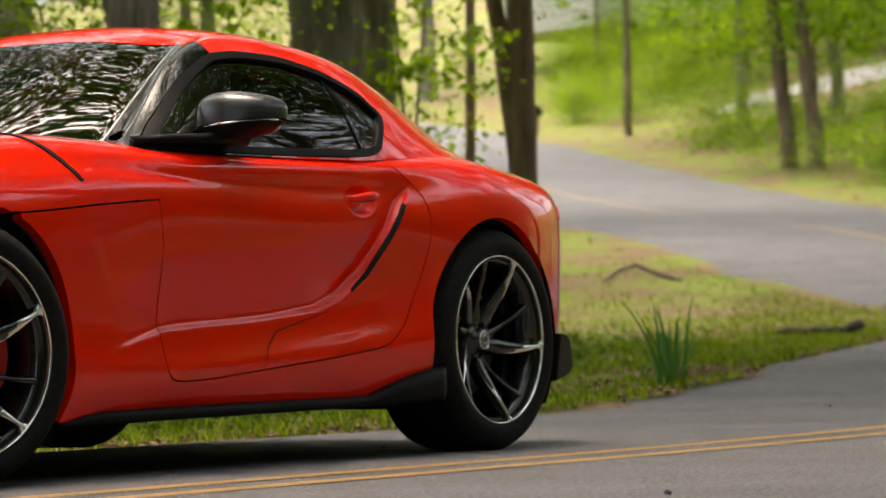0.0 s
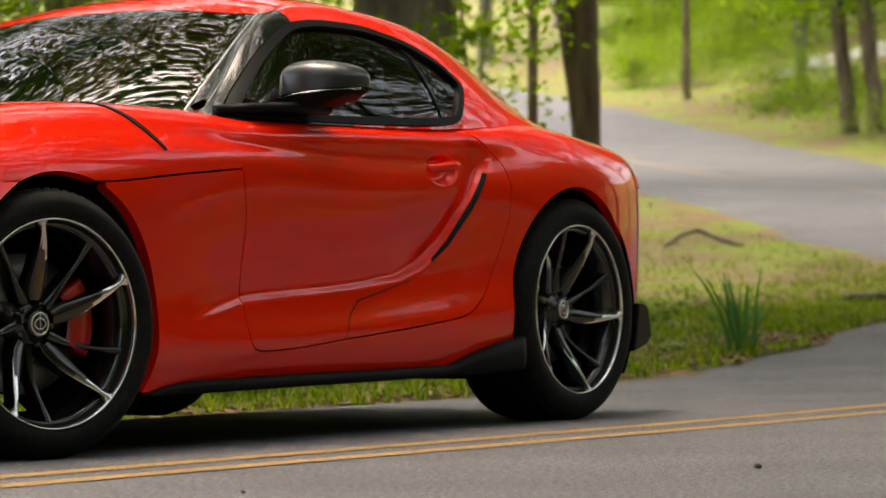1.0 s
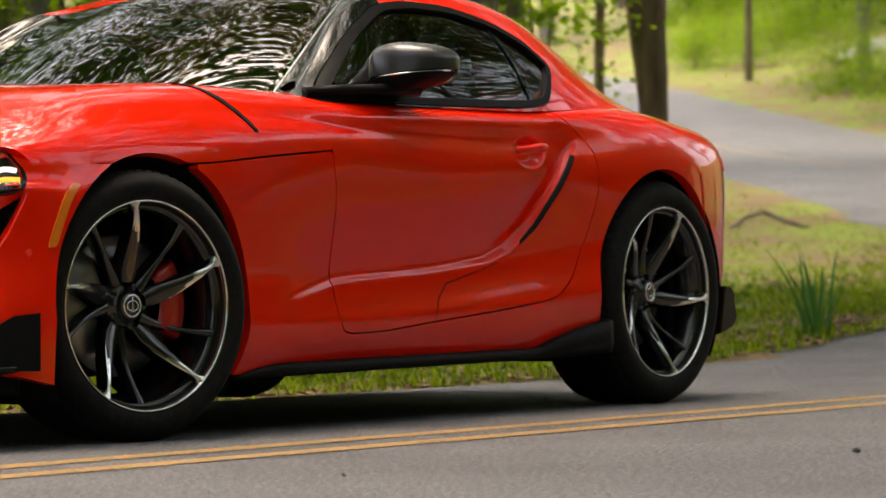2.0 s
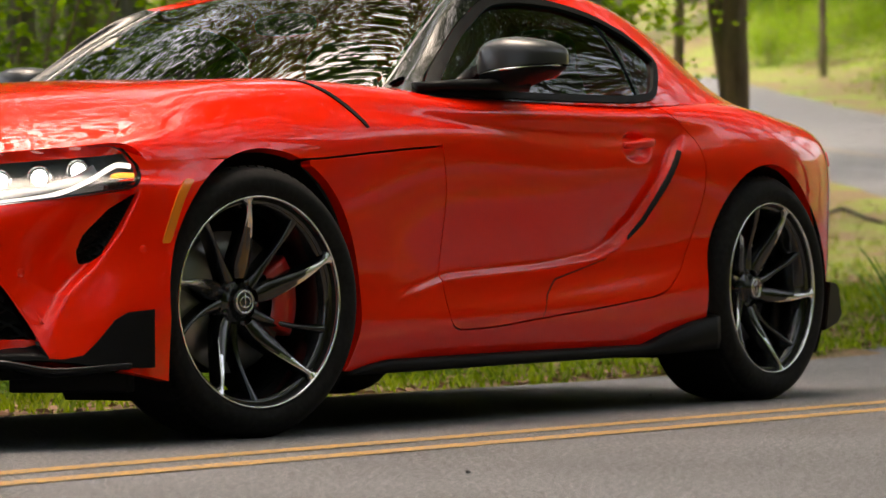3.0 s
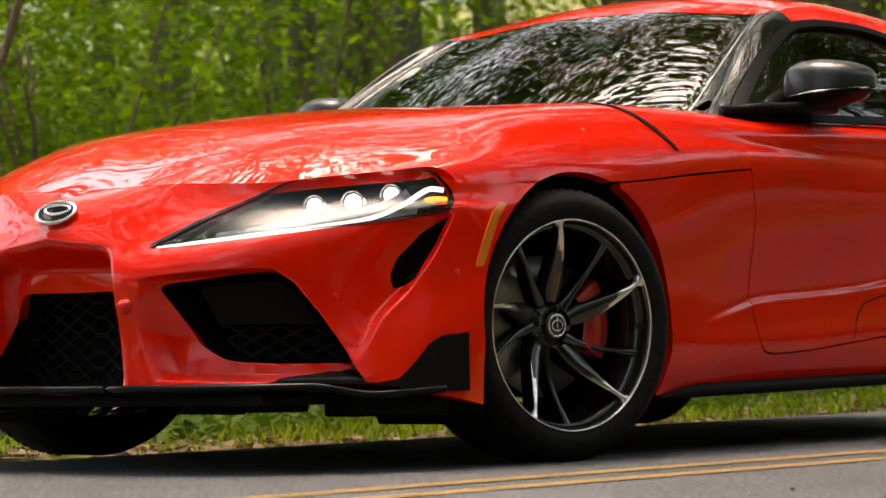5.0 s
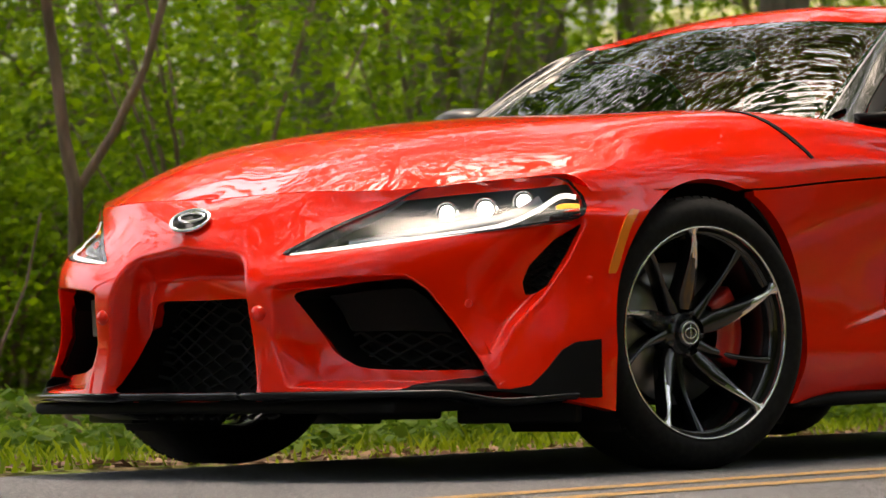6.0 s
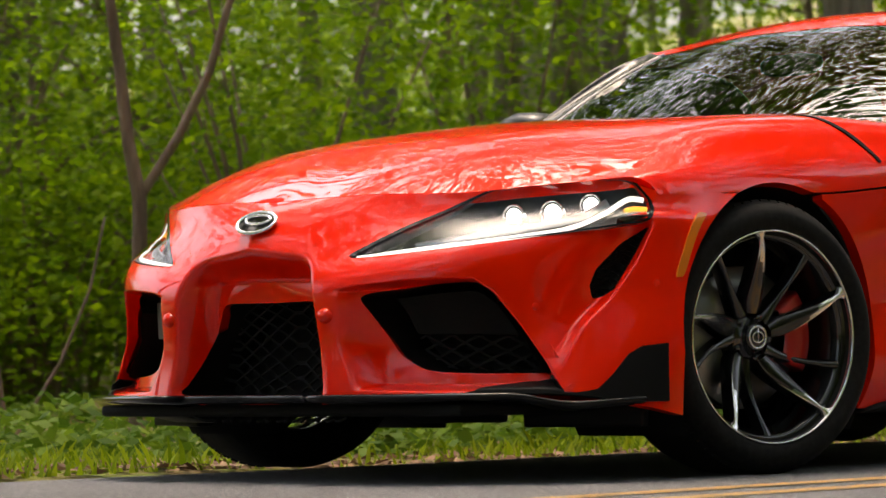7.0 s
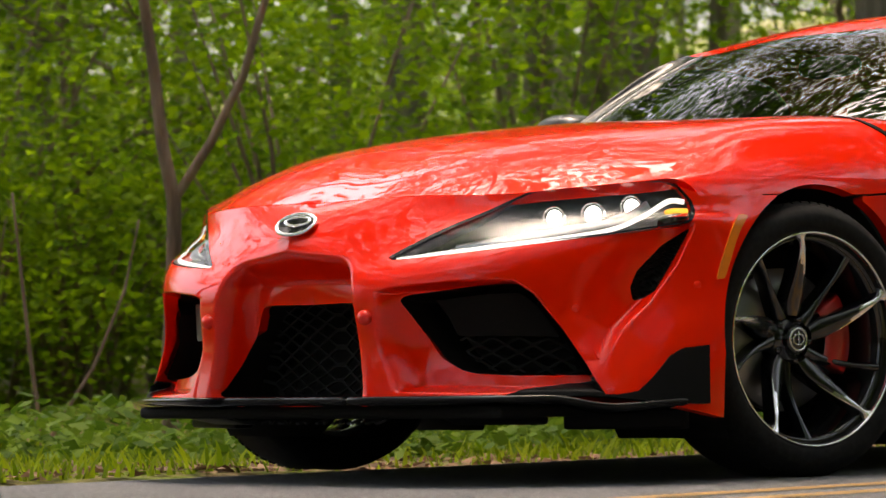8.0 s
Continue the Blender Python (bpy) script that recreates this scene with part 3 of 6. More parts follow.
def build_body():
    for side in (-1, 1):
        sheet("front_fender", body, np.arange(0.05, 0.83, 0.009), np.linspace(0, 3.6, 70),
              both_of(ring_out(*F_ARCH), lambda P: shut(np.clip(P[..., 0], -0.42, 0.80)) - P[..., 2] - 0.0025, gap(less(inside(DOOR))), lambda P: 0.83 - P[..., 0]), RED, car, side, depth=0.03)
        door = sheet("door", body, np.arange(0.74, 2.12, 0.0075), np.linspace(0, 5.0, 120), gap(inside(DOOR)), RED, car, side, depth=0.02)
        sheet("rear_quarter", body, np.arange(0.78, 3.31, 0.010), np.linspace(0, 5.0, 96),
              both_of(ring_out(*R_ARCH), gap(less(inside(DOOR))), lambda P: P[..., 0] - np.where(P[..., 2] > 0.5, 1.6, 0.79)), RED, car, side, depth=0.03)
        sheet("cabin_side", cabin, np.arange(0.78, 3.15, 0.009), np.linspace(0, 3.0, 60),
              both_of(gap(less(inside(GLASSLINE))), roof_front), RED, car, side)
        sheet("front_pillar", cabin, np.arange(0.66, 1.40, 0.007), np.linspace(0, 3.0, 80),
              both_of(gap(less(roof_front)), gap(less(inside(GLASSLINE))), lambda P: P[..., 2] - 0.80), BLACK_GLOSS, car, side, lift=0.001, label="glossy black windscreen pillar")
        # a grey steel bar stands in for the highlight on the pillar's lip
        edge_x = np.linspace(0.80, 1.35, 40)
        edge = cabin(edge_x, np.full(40, 3.0))
        part("pillar_edge_glint", tube([(p[0], side * p[1], p[2] + 0.001) for p in edge], 0.0032, 6), DISC, car, "thin grey bar standing for the highlight along the windscreen edge")
        glassline = inside(GLASSLINE)
        sheet("side_window", cabin, np.arange(0.78, 1.86, 0.011), np.linspace(0, 2.6, 44), both_of(glassline, lambda P: 1.85 - P[..., 0]), SIDE_GLASS, car, side, lift=-0.008, flange=False)
        sheet("quarter_window", cabin, np.arange(1.82, 2.10, 0.010), np.linspace(0, 2.6, 44), both_of(glassline, lambda P: P[..., 0] - 1.865), SIDE_GLASS, car, side, lift=-0.008, flange=False)
        sheet("window_post", cabin, np.arange(1.82, 1.90, 0.004), np.linspace(0, 2.6, 44), both_of(glassline, lambda P: 0.009 - np.abs(P[..., 0] - 1.857)), BLACK_GLOSS, car, side, lift=-0.004)
        sheet("window_trim", cabin, np.arange(0.78, 2.12, 0.005), np.linspace(0, 2.8, 110), both_of(glassline, lambda P: 0.020 - glassline(P)), BLACK_SATIN, car, side, lift=0.004, label="satin black window surround")
        # black strip that ends the door scoop
        sheet("scoop_strip", body, np.arange(1.70, 2.00, 0.005), np.linspace(1.5, 4.2, 120),
              inside([(1.968, 0.738), (1.886, 0.636), (1.779, 0.529), (1.690, 0.474), (1.685, 0.478), (1.771, 0.535), (1.877, 0.643), (1.960, 0.743)]),
              BLACK_MATT, car, side, lift=0.004, label="black plastic strip in the door scoop")
        # seam of the lower blade on the door
        sheet("seam", body, np.arange(1.22, 1.64, 0.003), np.linspace(0.5, 2.8, 200),
              inside([(1.252, 0.268), (1.285, 0.330), (1.335, 0.372), (1.45, 0.396), (1.60, 0.428), (1.60, 0.4315), (1.45, 0.3995), (1.332, 0.3755), (1.281, 0.332), (1.248, 0.268)]), BLACK_MATT, car, side, lift=0.0015, flange=False)
        # slit on the bonnet's flank
        sheet("bonnet_slit", body, np.arange(0.30, 0.50, 0.004), np.linspace(3.2, 5.4, 90),
              both_of(inside([(0.337, 5.20), (0.366, 4.66), (0.417, 4.09), (0.456, 3.43), (0.468, 3.44), (0.436, 4.10), (0.386, 4.68), (0.352, 5.21)], 3, 4)), BLACK_MATT, car, side, lift=0.003, label="black slit in the bonnet flank")
        # bar of the door handle across its cup
        bm = bmesh.new()
        rings = []
        for k in range(13):
            t = k / 12
            x = 1.690 + 0.155 * t
            z = 0.757 - 0.006 * math.cos(math.pi * t)
            rad = 0.013 * (0.75 + 0.35 * math.sin(math.pi * t))
            y = float(plain_body(np.array([x]), np.array([3.45]))[0, 1]) + 0.002 - 0.010 * abs(2 * t - 1) ** 3
            rings.append([bm.verts.new((x, side * (y + 0.55 * rad * math.cos(a)), z + rad * math.sin(a))) for a in np.linspace(0, 2 * math.pi, 12, endpoint=False)])
        for a, b in zip(rings, rings[1:]):
            for i in range(12):
                bm.faces.new((a[i], a[(i + 1) % 12], b[(i + 1) % 12], b[i]))
        bm.faces.new(rings[0])
        bm.faces.new(rings[-1])
        bmesh.ops.recalc_face_normals(bm, faces=bm.faces)
        part("handle", bm, RED, door)
    sheet("bonnet", both_sides(body, 7), np.arange(-0.82, 0.80, 0.0085), np.linspace(2.6, 11.4, 240), bonnet_keep, RED, car, depth=0.030)
    sheet("roof", both_sides(cabin, 5), np.arange(1.20, 3.15, 0.012), np.linspace(3.0, 7.0, 90), gap(roof_front), RED, car)
    sheet("windscreen", both_sides(cabin, 5), np.arange(0.62, 1.36, 0.010), np.linspace(3.0, 7.0, 110),
          both_of(gap(less(roof_front)), lambda P: P[..., 2] - 0.85), WINDSCREEN, car, flange=False)
    sheet("windscreen_band", both_sides(cabin, 5), np.arange(0.62, 1.36, 0.008), np.linspace(3.0, 7.0, 160),
          both_of(gap(less(roof_front)), any_of(lambda P: np.abs(P[..., 4] - 5) - 1.88, lambda P: roof_front(P) + 0.035), lambda P: P[..., 2] - 0.85),
          BLACK_GLOSS, car, lift=-0.003, flange=False)
    bumper = sheet("front_bumper", both_sides_nose, np.arange(-5, 5.001, 0.025), np.linspace(0.012, 5, 260),
                   both_of(ring_out(*F_ARCH), folded(less(inside(LAMP, 3, 4))), folded(less(inside(INTAKE, 3, 4))), less(inside(GRILLE, 3, 4)), folded(less(inside(VENT, 3, 4)))), RED, car, depth=0.030)
    return bumper


def on_nose(u, v, side, sink=0.0):
    e = 1e-3
    u, v = np.array([float(u)]), np.array([float(v)])
    p = nose(u, v)[0]
    n = np.cross(nose(u + e, v)[0] - nose(u - e, v)[0], nose(u, v + e)[0] - nose(u, v - e)[0])
    n /= np.linalg.norm(n)
    if n @ (p - np.array([1.2, 0, 0.35])) < 0:
        n = -n
    q = p - n * sink
    return Vector((q[0], side * q[1], q[2])), Vector((n[0], side * n[1], n[2]))


def duct(name, outline, side, back, shrink, mat, parent, sink=0.02):
    """Dark walls behind an opening, closed at the back."""
    pts = [on_nose(abs(u), v, (side if u >= 0 else -side), sink)[0] for u, v in outline]
    mid = sum(pts, Vector()) / len(pts)
    deep = [mid + (p - mid) * shrink + Vector(back) for p in pts]
    bm = bmesh.new()
    a = [bm.verts.new(p) for p in pts]
    b = [bm.verts.new(p) for p in deep]
    n = len(a)
    for i in range(n):
        bm.faces.new((a[i], a[(i + 1) % n], b[(i + 1) % n], b[i]))
    bm.faces.new(b)
    return part(name, bm, mat, parent, smooth=False)


def lattice(P):
    """Thin wires of a diamond mesh."""
    a = (P[..., 1] * 0.5 + P[..., 2]) / 0.030
    b = (P[..., 1] * 0.5 - P[..., 2]) / 0.030
    w = np.minimum(np.abs(a - np.round(a)), np.abs(b - np.round(b))) * 0.030
    return 0.0028 - w


def tube(path, radius, n=8, closed=False):
    """A round bar along a path of points."""
    bm = bmesh.new()
    pts = [Vector(p) for p in path]
    rings = []
    m = len(pts)
    for i, p in enumerate(pts):
        t = (pts[(i + 1) % m] - pts[i - 1]) if closed else (pts[min(i + 1, m - 1)] - pts[max(i - 1, 0)])
        t.normalize()
        a = t.orthogonal().normalized() if i == 0 else (prev - t * prev.dot(t)).normalized()
        prev = a
        b = t.cross(a)
        r = radius[i] if isinstance(radius, (list, tuple)) else radius
        rings.append([bm.verts.new(p + (a * math.cos(w) + b * math.sin(w)) * r) for w in np.linspace(0, 2 * math.pi, n, endpoint=False)])
    for a, b in (list(zip(rings, rings[1:])) + ([(rings[-1], rings[0])] if closed else [])):
        for i in range(n):
            bm.faces.new((a[i], a[(i + 1) % n], b[(i + 1) % n], b[i]))
    if not closed:
        bm.faces.new(rings[0])
        bm.faces.new(rings[-1])
    bmesh.ops.recalc_face_normals(bm, faces=bm.faces)
    return bm


def rbox(bm, centre, size, bevel=0.01, m=None):
    """A box with rounded edges added to bm."""
    r = bmesh.ops.create_cube(bm, size=1.0)
    vs = r["verts"]
    bmesh.ops.scale(bm, vec=size, verts=vs)
    es = list({e for v in vs for e in v.link_edges})
    out = bmesh.ops.bevel(bm, geom=es, offset=bevel, segments=2, affect="EDGES", profile=0.6)
    vs = list({v for f in out["faces"] for v in f.verts} | {v for v in vs if v.is_valid})
    if m is not None:
        bmesh.ops.transform(bm, matrix=m, verts=vs)
    bmesh.ops.translate(bm, vec=centre, verts=vs)
    return vs


def lathe(profile, n=64, arc=(0.0, 360.0)):
    """A ring turned about the y axis from (radius, y) points."""
    bm = bmesh.new()
    whole = abs(arc[1] - arc[0]) > 359
    count = n if whole else n + 1
    rings = []
    for k in range(count):
        a = radians(arc[0] + (arc[1] - arc[0]) * k / n)
        rings.append([bm.verts.new((r * math.cos(a), y, r * math.sin(a))) for r, y in profile])
    for a, b in (zip(rings, rings[1:] + rings[:1]) if whole else zip(rings, rings[1:])):
        for i in range(len(profile) - 1):
            bm.faces.new((a[i], a[i + 1], b[i + 1], b[i]))
    if not whole:
        bm.faces.new(rings[0])
        bm.faces.new(rings[-1])
    bmesh.ops.remove_doubles(bm, verts=bm.verts, dist=1e-5)
    bmesh.ops.recalc_face_normals(bm, faces=bm.faces)
    return bm


def glowing(name, colour, strength):
    m = material(name, colour, 0.3)
    b = shader(m)
    b.inputs["Emission Color"].default_value = (*colour, 1)
    b.inputs["Emission Strength"].default_value = strength
    return m


LAMP_BOWL = material("lamp_bowl", (0.022, 0.023, 0.025), 0.32, 0.0, 0.0, 0.4)
COVER_GREY = speckled("grey_cover", (0.045, 0.048, 0.042), (0.065, 0.068, 0.060), 300.0, 0.5, 0.1, 0.0005)
LAMP_SILVER = material("lamp_silver", (0.34, 0.35, 0.37), 0.28, 0.9)
DRL = glowing("daytime_light", (1.0, 0.98, 0.95), 0.36)
LAMP_WHITE = glowing("lamp_white", (1.0, 0.97, 0.90), 1.7)
LAMP_AMBER = glowing("lamp_amber", (1.0, 0.42, 0.05), 0.5)


def nose_strip(name, path, width, sink, side, mat, parent, label=""):
    """A thin raised band that follows the nose surface."""
    P = np.array(path)
    t = np.linspace(0, 1, len(P))
    tt = np.linspace(0, 1, 40)
    fu, fv = curve(t, P[:, 0]), curve(t, P[:, 1])
    pts = [on_nose(fu(k), fv(k), side, sink) for k in tt]
    bm = bmesh.new()
    rows = []
    for i, (p, n) in enumerate(pts):
        d = (pts[min(i + 1, 39)][0] - pts[max(i - 1, 0)][0]).normalized()
        w = d.cross(n).normalized() * width * (0.5 + 0.5 * min(1, 6 * tt[i])) / 2
        rows.append([bm.verts.new(p + w), bm.verts.new(p + w * 0.6 + n * 0.004), bm.verts.new(p - w * 0.6 + n * 0.004), bm.verts.new(p - w)])
    for a, b in zip(rows, rows[1:]):
        for i in range(3):
            bm.faces.new((a[i], a[i + 1], b[i + 1], b[i]))
    bmesh.ops.recalc_face_normals(bm, faces=bm.faces)
    return part(name, bm, mat, parent, label)


SENSORS = ((2.96, 3.45), (4.35, 2.91))


def build_nose(bumper):
    duct("grille_duct", GRILLE, 1, (0.16, 0, 0.0), 0.92, BLACK_MATT, bumper)
    sheet("grille_mesh", both_sides_nose, np.arange(-1.1, 1.1, 0.012), np.linspace(3.1, 4.9, 190), both_of(inside(GRILLE, 3, 4), lattice), BLACK_MATT, bumper, lift=-0.075, depth=0.006)
    for side in (-1, 1):
        duct("intake_duct", INTAKE, side, (0.13, -side * 0.03, 0.0), 0.9, BLACK_MATT, bumper)
        sheet("intake_mesh", nose, np.arange(1.15, 3.2, 0.014), np.linspace(3.7, 4.7, 110), both_of(gap(inside(INTAKE, 3, 4), 0.16), lattice, lambda P: P[..., 4] - 3.9), BLACK_MATT, bumper, side, lift=-0.062, depth=0.006)
        sheet("intake_panel", nose, np.arange(1.2, 2.95, 0.03), np.linspace(3.0, 4.0, 40), both_of(gap(inside(INTAKE, 3, 4), 0.17), lambda P: 3.88 - P[..., 4], lambda P: P[..., 3] - 1.30), BLACK_MATT, bumper, side, lift=-0.055, depth=0.02,
              label="black panel across the top of the intake")
        sheet("cheek_vent", nose, np.arange(3.4, 4.0, 0.02), np.linspace(1.9, 3.4, 60), inside(VENT, 3, 4), BLACK_MATT, bumper, side, lift=-0.022)
        sheet("vent_mesh", nose, np.arange(3.4, 4.0, 0.006), np.linspace(1.9, 3.4, 150), both_of(inside(VENT, 3, 4), lambda P: 0.0022 - 0.014 * np.minimum(np.abs((P[..., 1] + P[..., 2]) / 0.014 - np.round((P[..., 1] + P[..., 2]) / 0.014)), np.abs((P[..., 1] - P[..., 2]) / 0.014 - np.round((P[..., 1] - P[..., 2]) / 0.014)))),
              BLACK_SATIN, bumper, side, lift=-0.012, depth=0.004)
        sheet("side_marker", nose, np.arange(4.5, 4.9, 0.012), np.linspace(0.95, 2.95, 70), inside(rounded([(4.66, 1.08), (4.80, 1.16), (4.76, 2.0), (4.77, 2.80), (4.62, 2.82), (4.63, 2.0)], 4, 0.2), 3, 4), AMBER, car, side, lift=0.004, depth=0.01, label="amber side marker lens")
        # corner blade of the splitter
        sheet("corner_blade", nose, np.arange(3.0, 4.9, 0.02), np.linspace(3.9, 5.0, 80),
              inside([(3.10, 5.02), (3.10, 4.97), (3.45, 4.95), (3.68, 4.86), (3.88, 4.58), (4.08, 4.26), (4.25, 4.14), (4.66, 4.08), (4.70, 4.88), (4.40, 4.93), (4.0, 5.02)], 3, 4), BLACK_SATIN, car, side, lift=0.012, depth=0.014, label="black corner blade of the splitter")
        sheet("splitter_wedge", nose, np.arange(2.2, 3.4, 0.015), np.linspace(4.5, 5.0, 60),
              inside([(2.2, 5.02), (2.32, 4.95), (2.59, 4.85), (2.9, 4.73), (3.14, 4.61), (3.30, 4.92), (3.32, 5.02)], 3, 4), BLACK_SATIN, car, side, lift=0.007, depth=0.012, label="black rising end of the splitter")
        if side > 0:
            sheet("lamp_cover", nose, np.arange(1.6, 2.3, 0.02), np.linspace(3.1, 4.0, 40), inside(rounded([(1.72, 3.22), (2.18, 3.25), (2.20, 3.85), (1.74, 3.85)], 4, 0.2), 3, 4), COVER_GREY, bumper, side, lift=-0.030, depth=0.02, label="grey rounded cover in the intake")
        # tow cap knobs
        p, n = on_nose(0.985, 3.50, side, 0.006)
        bm = bmesh.new()
        bmesh.ops.create_uvsphere(bm, u_segments=20, v_segments=12, radius=0.023)
        bmesh.ops.scale(bm, vec=(0.9, 1.0, 0.85), verts=bm.verts)
        bmesh.ops.translate(bm, vec=p, verts=bm.verts)
        part("washer_cap", bm, RED, bumper)
        # parking sensors
        for u, v in SENSORS:
            p, n = on_nose(u, v, side, -0.0005)
            bm = lathe([(0.0, 0.0), (0.0085, 0.0), (0.0092, 0.0006), (0.0098, 0.0018)], 20)
            bmesh.ops.transform(bm, matrix=Matrix.Translation(p) @ n.to_track_quat("-Y", "Z").to_matrix().to_4x4(), verts=bm.verts)
            part("parking_sensor", bm, RED, bumper)
        # headlight
        lamp = new("headlight")
        lamp.parent = car
        lamp["label"] = "lit headlight with three lamps and a white light strip"
        sheet("lens", plain_nose, np.arange(1.0, 4.05, 0.03), np.linspace(0.0, 2.05, 60), inside(LAMP, 3, 4), LENS, lamp, side, lift=-0.002, flange=False)
        sheet("housing", plain_nose, np.arange(1.0, 4.05, 0.03), np.linspace(0.0, 2.05, 60), inside(LAMP, 3, 4), LAMP_BOWL, lamp, side, lift=-0.042, depth=-0.036)
        lampline = inside(LAMP, 3, 4)
        sheet("lamp_rim", plain_nose, np.arange(1.0, 4.05, 0.012), np.linspace(0.0, 2.05, 160), both_of(lampline, lambda P: 0.055 - lampline(P)), BLACK_GLOSS, lamp, side, lift=0.002, flange=False)
        nose_strip("light_strip", [(1.18, 2.00), (1.6, 1.93), (2.11, 1.90), (2.65, 1.86), (3.02, 1.82), (3.20, 1.66), (3.36, 1.25), (3.54, 0.78), (3.70, 0.50), (3.90, 0.42)], 0.013, 0.012, side, DRL, lamp, "white daytime light strip")
        nose_strip("reflector_blade", [(1.65, 1.62), (2.1, 1.48), (2.5, 1.40), (2.9, 1.28), (3.15, 1.05), (3.40, 0.65)], 0.026, 0.026, side, LAMP_SILVER, lamp)
        nose_strip("turn_signal", [(3.64, 0.98), (3.78, 0.84), (3.97, 0.78)], 0.013, 0.012, side, LAMP_AMBER, lamp, "amber turn signal")
        for u, v, r in ((2.42, 0.78, 0.024), (2.79, 0.80, 0.026), (3.18, 0.64, 0.024)):
            p, n = on_nose(u, v, side, 0.040)
            aim = Vector((-0.93, -0.36 if side < 0 else 0.36, 0.02)).normalized()
            turn = aim.to_track_quat("-Y", "Z").to_matrix().to_4x4()
            m = Matrix.Translation(p) @ turn
            bm = lathe([(r * 0.75, 0.02), (r, -0.006), (r * 1.08, -0.012), (r * 1.15, -0.010), (r * 1.15, 0.02)], 28)
            bmesh.ops.transform(bm, matrix=m, verts=bm.verts)
            part("lamp_ring", bm, CHROME, lamp)
            bm = lathe([(0.0, -0.014), (r * 0.40, -0.0135), (r * 0.66, -0.011), (r * 0.78, -0.004)], 24)
            bmesh.ops.transform(bm, matrix=m, verts=bm.verts)
            part("bulb", bm, LAMP_WHITE, lamp, "bright white lamp")
            bm = lathe([(r * 0.78, -0.004), (r * 0.86, -0.004), (r * 0.98, -0.008)], 24)
            bmesh.ops.transform(bm, matrix=m, verts=bm.verts)
            part("lamp_glass", bm, BLACK_GLOSS, lamp)
    # splitter blade
    bm = bmesh.new()
    rows = []
    for u in np.linspace(-4.3, 4.3, 90):
        p, n = on_nose(abs(u), 4.96, 1 if u >= 0 else -1)
        n.z = 0
        n.normalize()
        out = 0.050 - 0.028 * smooth_step(2.6, 4.3, abs(u))
        z = 0.203 - 0.022 * smooth_step(2.7, 3.4, abs(u)) * (1 - 0.4 * smooth_step(3.4, 4.3, abs(u)))
        base = Vector((p.x, p.y, 0))
        rows.append([bm.verts.new(base + n * d + Vector((0, 0, zz))) for d, zz in ((-0.05, z + 0.012), (0.004, z + 0.008), (out - 0.006, z + 0.008), (out, z + 0.003), (out - 0.004, z - 0.006), (out - 0.03, z - 0.012), (-0.10, z - 0.022))])
    for a, b in zip(rows, rows[1:]):
        for i in range(6):
            bm.faces.new((a[i], a[i + 1], b[i + 1], b[i]))
    bmesh.ops.recalc_face_normals(bm, faces=bm.faces)
    part("splitter", bm, BLACK_GLOSS, car, "glossy black front splitter")
    # round badge with a plain inner oval
    badge = new("badge")
    badge.parent = car
    p, n = on_nose(0.0, 1.28, -1, -0.004)
    turn = n.to_track_quat("Z", "Y").to_matrix().to_4x4()
    for rx, ry, w in ((0.055, 0.036, 0.0050), (0.036, 0.015, 0.0042)):
        ring = [(rx * math.cos(a), ry * math.sin(a) + (0.010 if rx == 0.036 else 0), 0.004) for a in np.linspace(0, 2 * math.pi, 40, endpoint=False)]
        bm = tube(ring, w, 8, True)
        bmesh.ops.transform(bm, matrix=Matrix.Translation(p) @ turn, verts=bm.verts)
        part("badge_ring", bm, CHROME, badge, "chrome oval")
    bm = bmesh.new()
    bm.faces.new([bm.verts.new((0.052 * math.cos(a), 0.033 * math.sin(a), 0.003)) for a in np.linspace(0, 2 * math.pi, 40, endpoint=False)])
    bmesh.ops.transform(bm, matrix=Matrix.Translation(p) @ turn, verts=bm.verts)
    part("badge_plate", bm, BLACK_GLOSS, badge, "dark plate inside the chrome oval")
    # undertray, deflectors
    bm = bmesh.new()
    rbox(bm, (-0.45, 0, 0.172), (0.75, 1.25, 0.03), 0.012)
    rbox(bm, (1.3, 0, 0.185), (3.3, 1.42, 0.06), 0.03)
    part("undertray", bm, BLACK_MATT, car)
    for side in (-1, 1):
        bm = bmesh.new()
        rbox(bm, (-0.47, side * 0.70, 0.150), (0.05, 0.30, 0.05), 0.008, pose(0, 0, 0, 0, 0, side * -20))
        part("air_deflector", bm, BLACK_SATIN, car)
        bm = bmesh.new()
        rbox(bm, (-0.70, side * 0.48, 0.168), (0.14, 0.24, 0.035), 0.010, pose(0, 0, 0, 0, 12, side * -18))
        part("brake_duct", bm, BLACK_SATIN, car, "dark plastic duct under the nose")


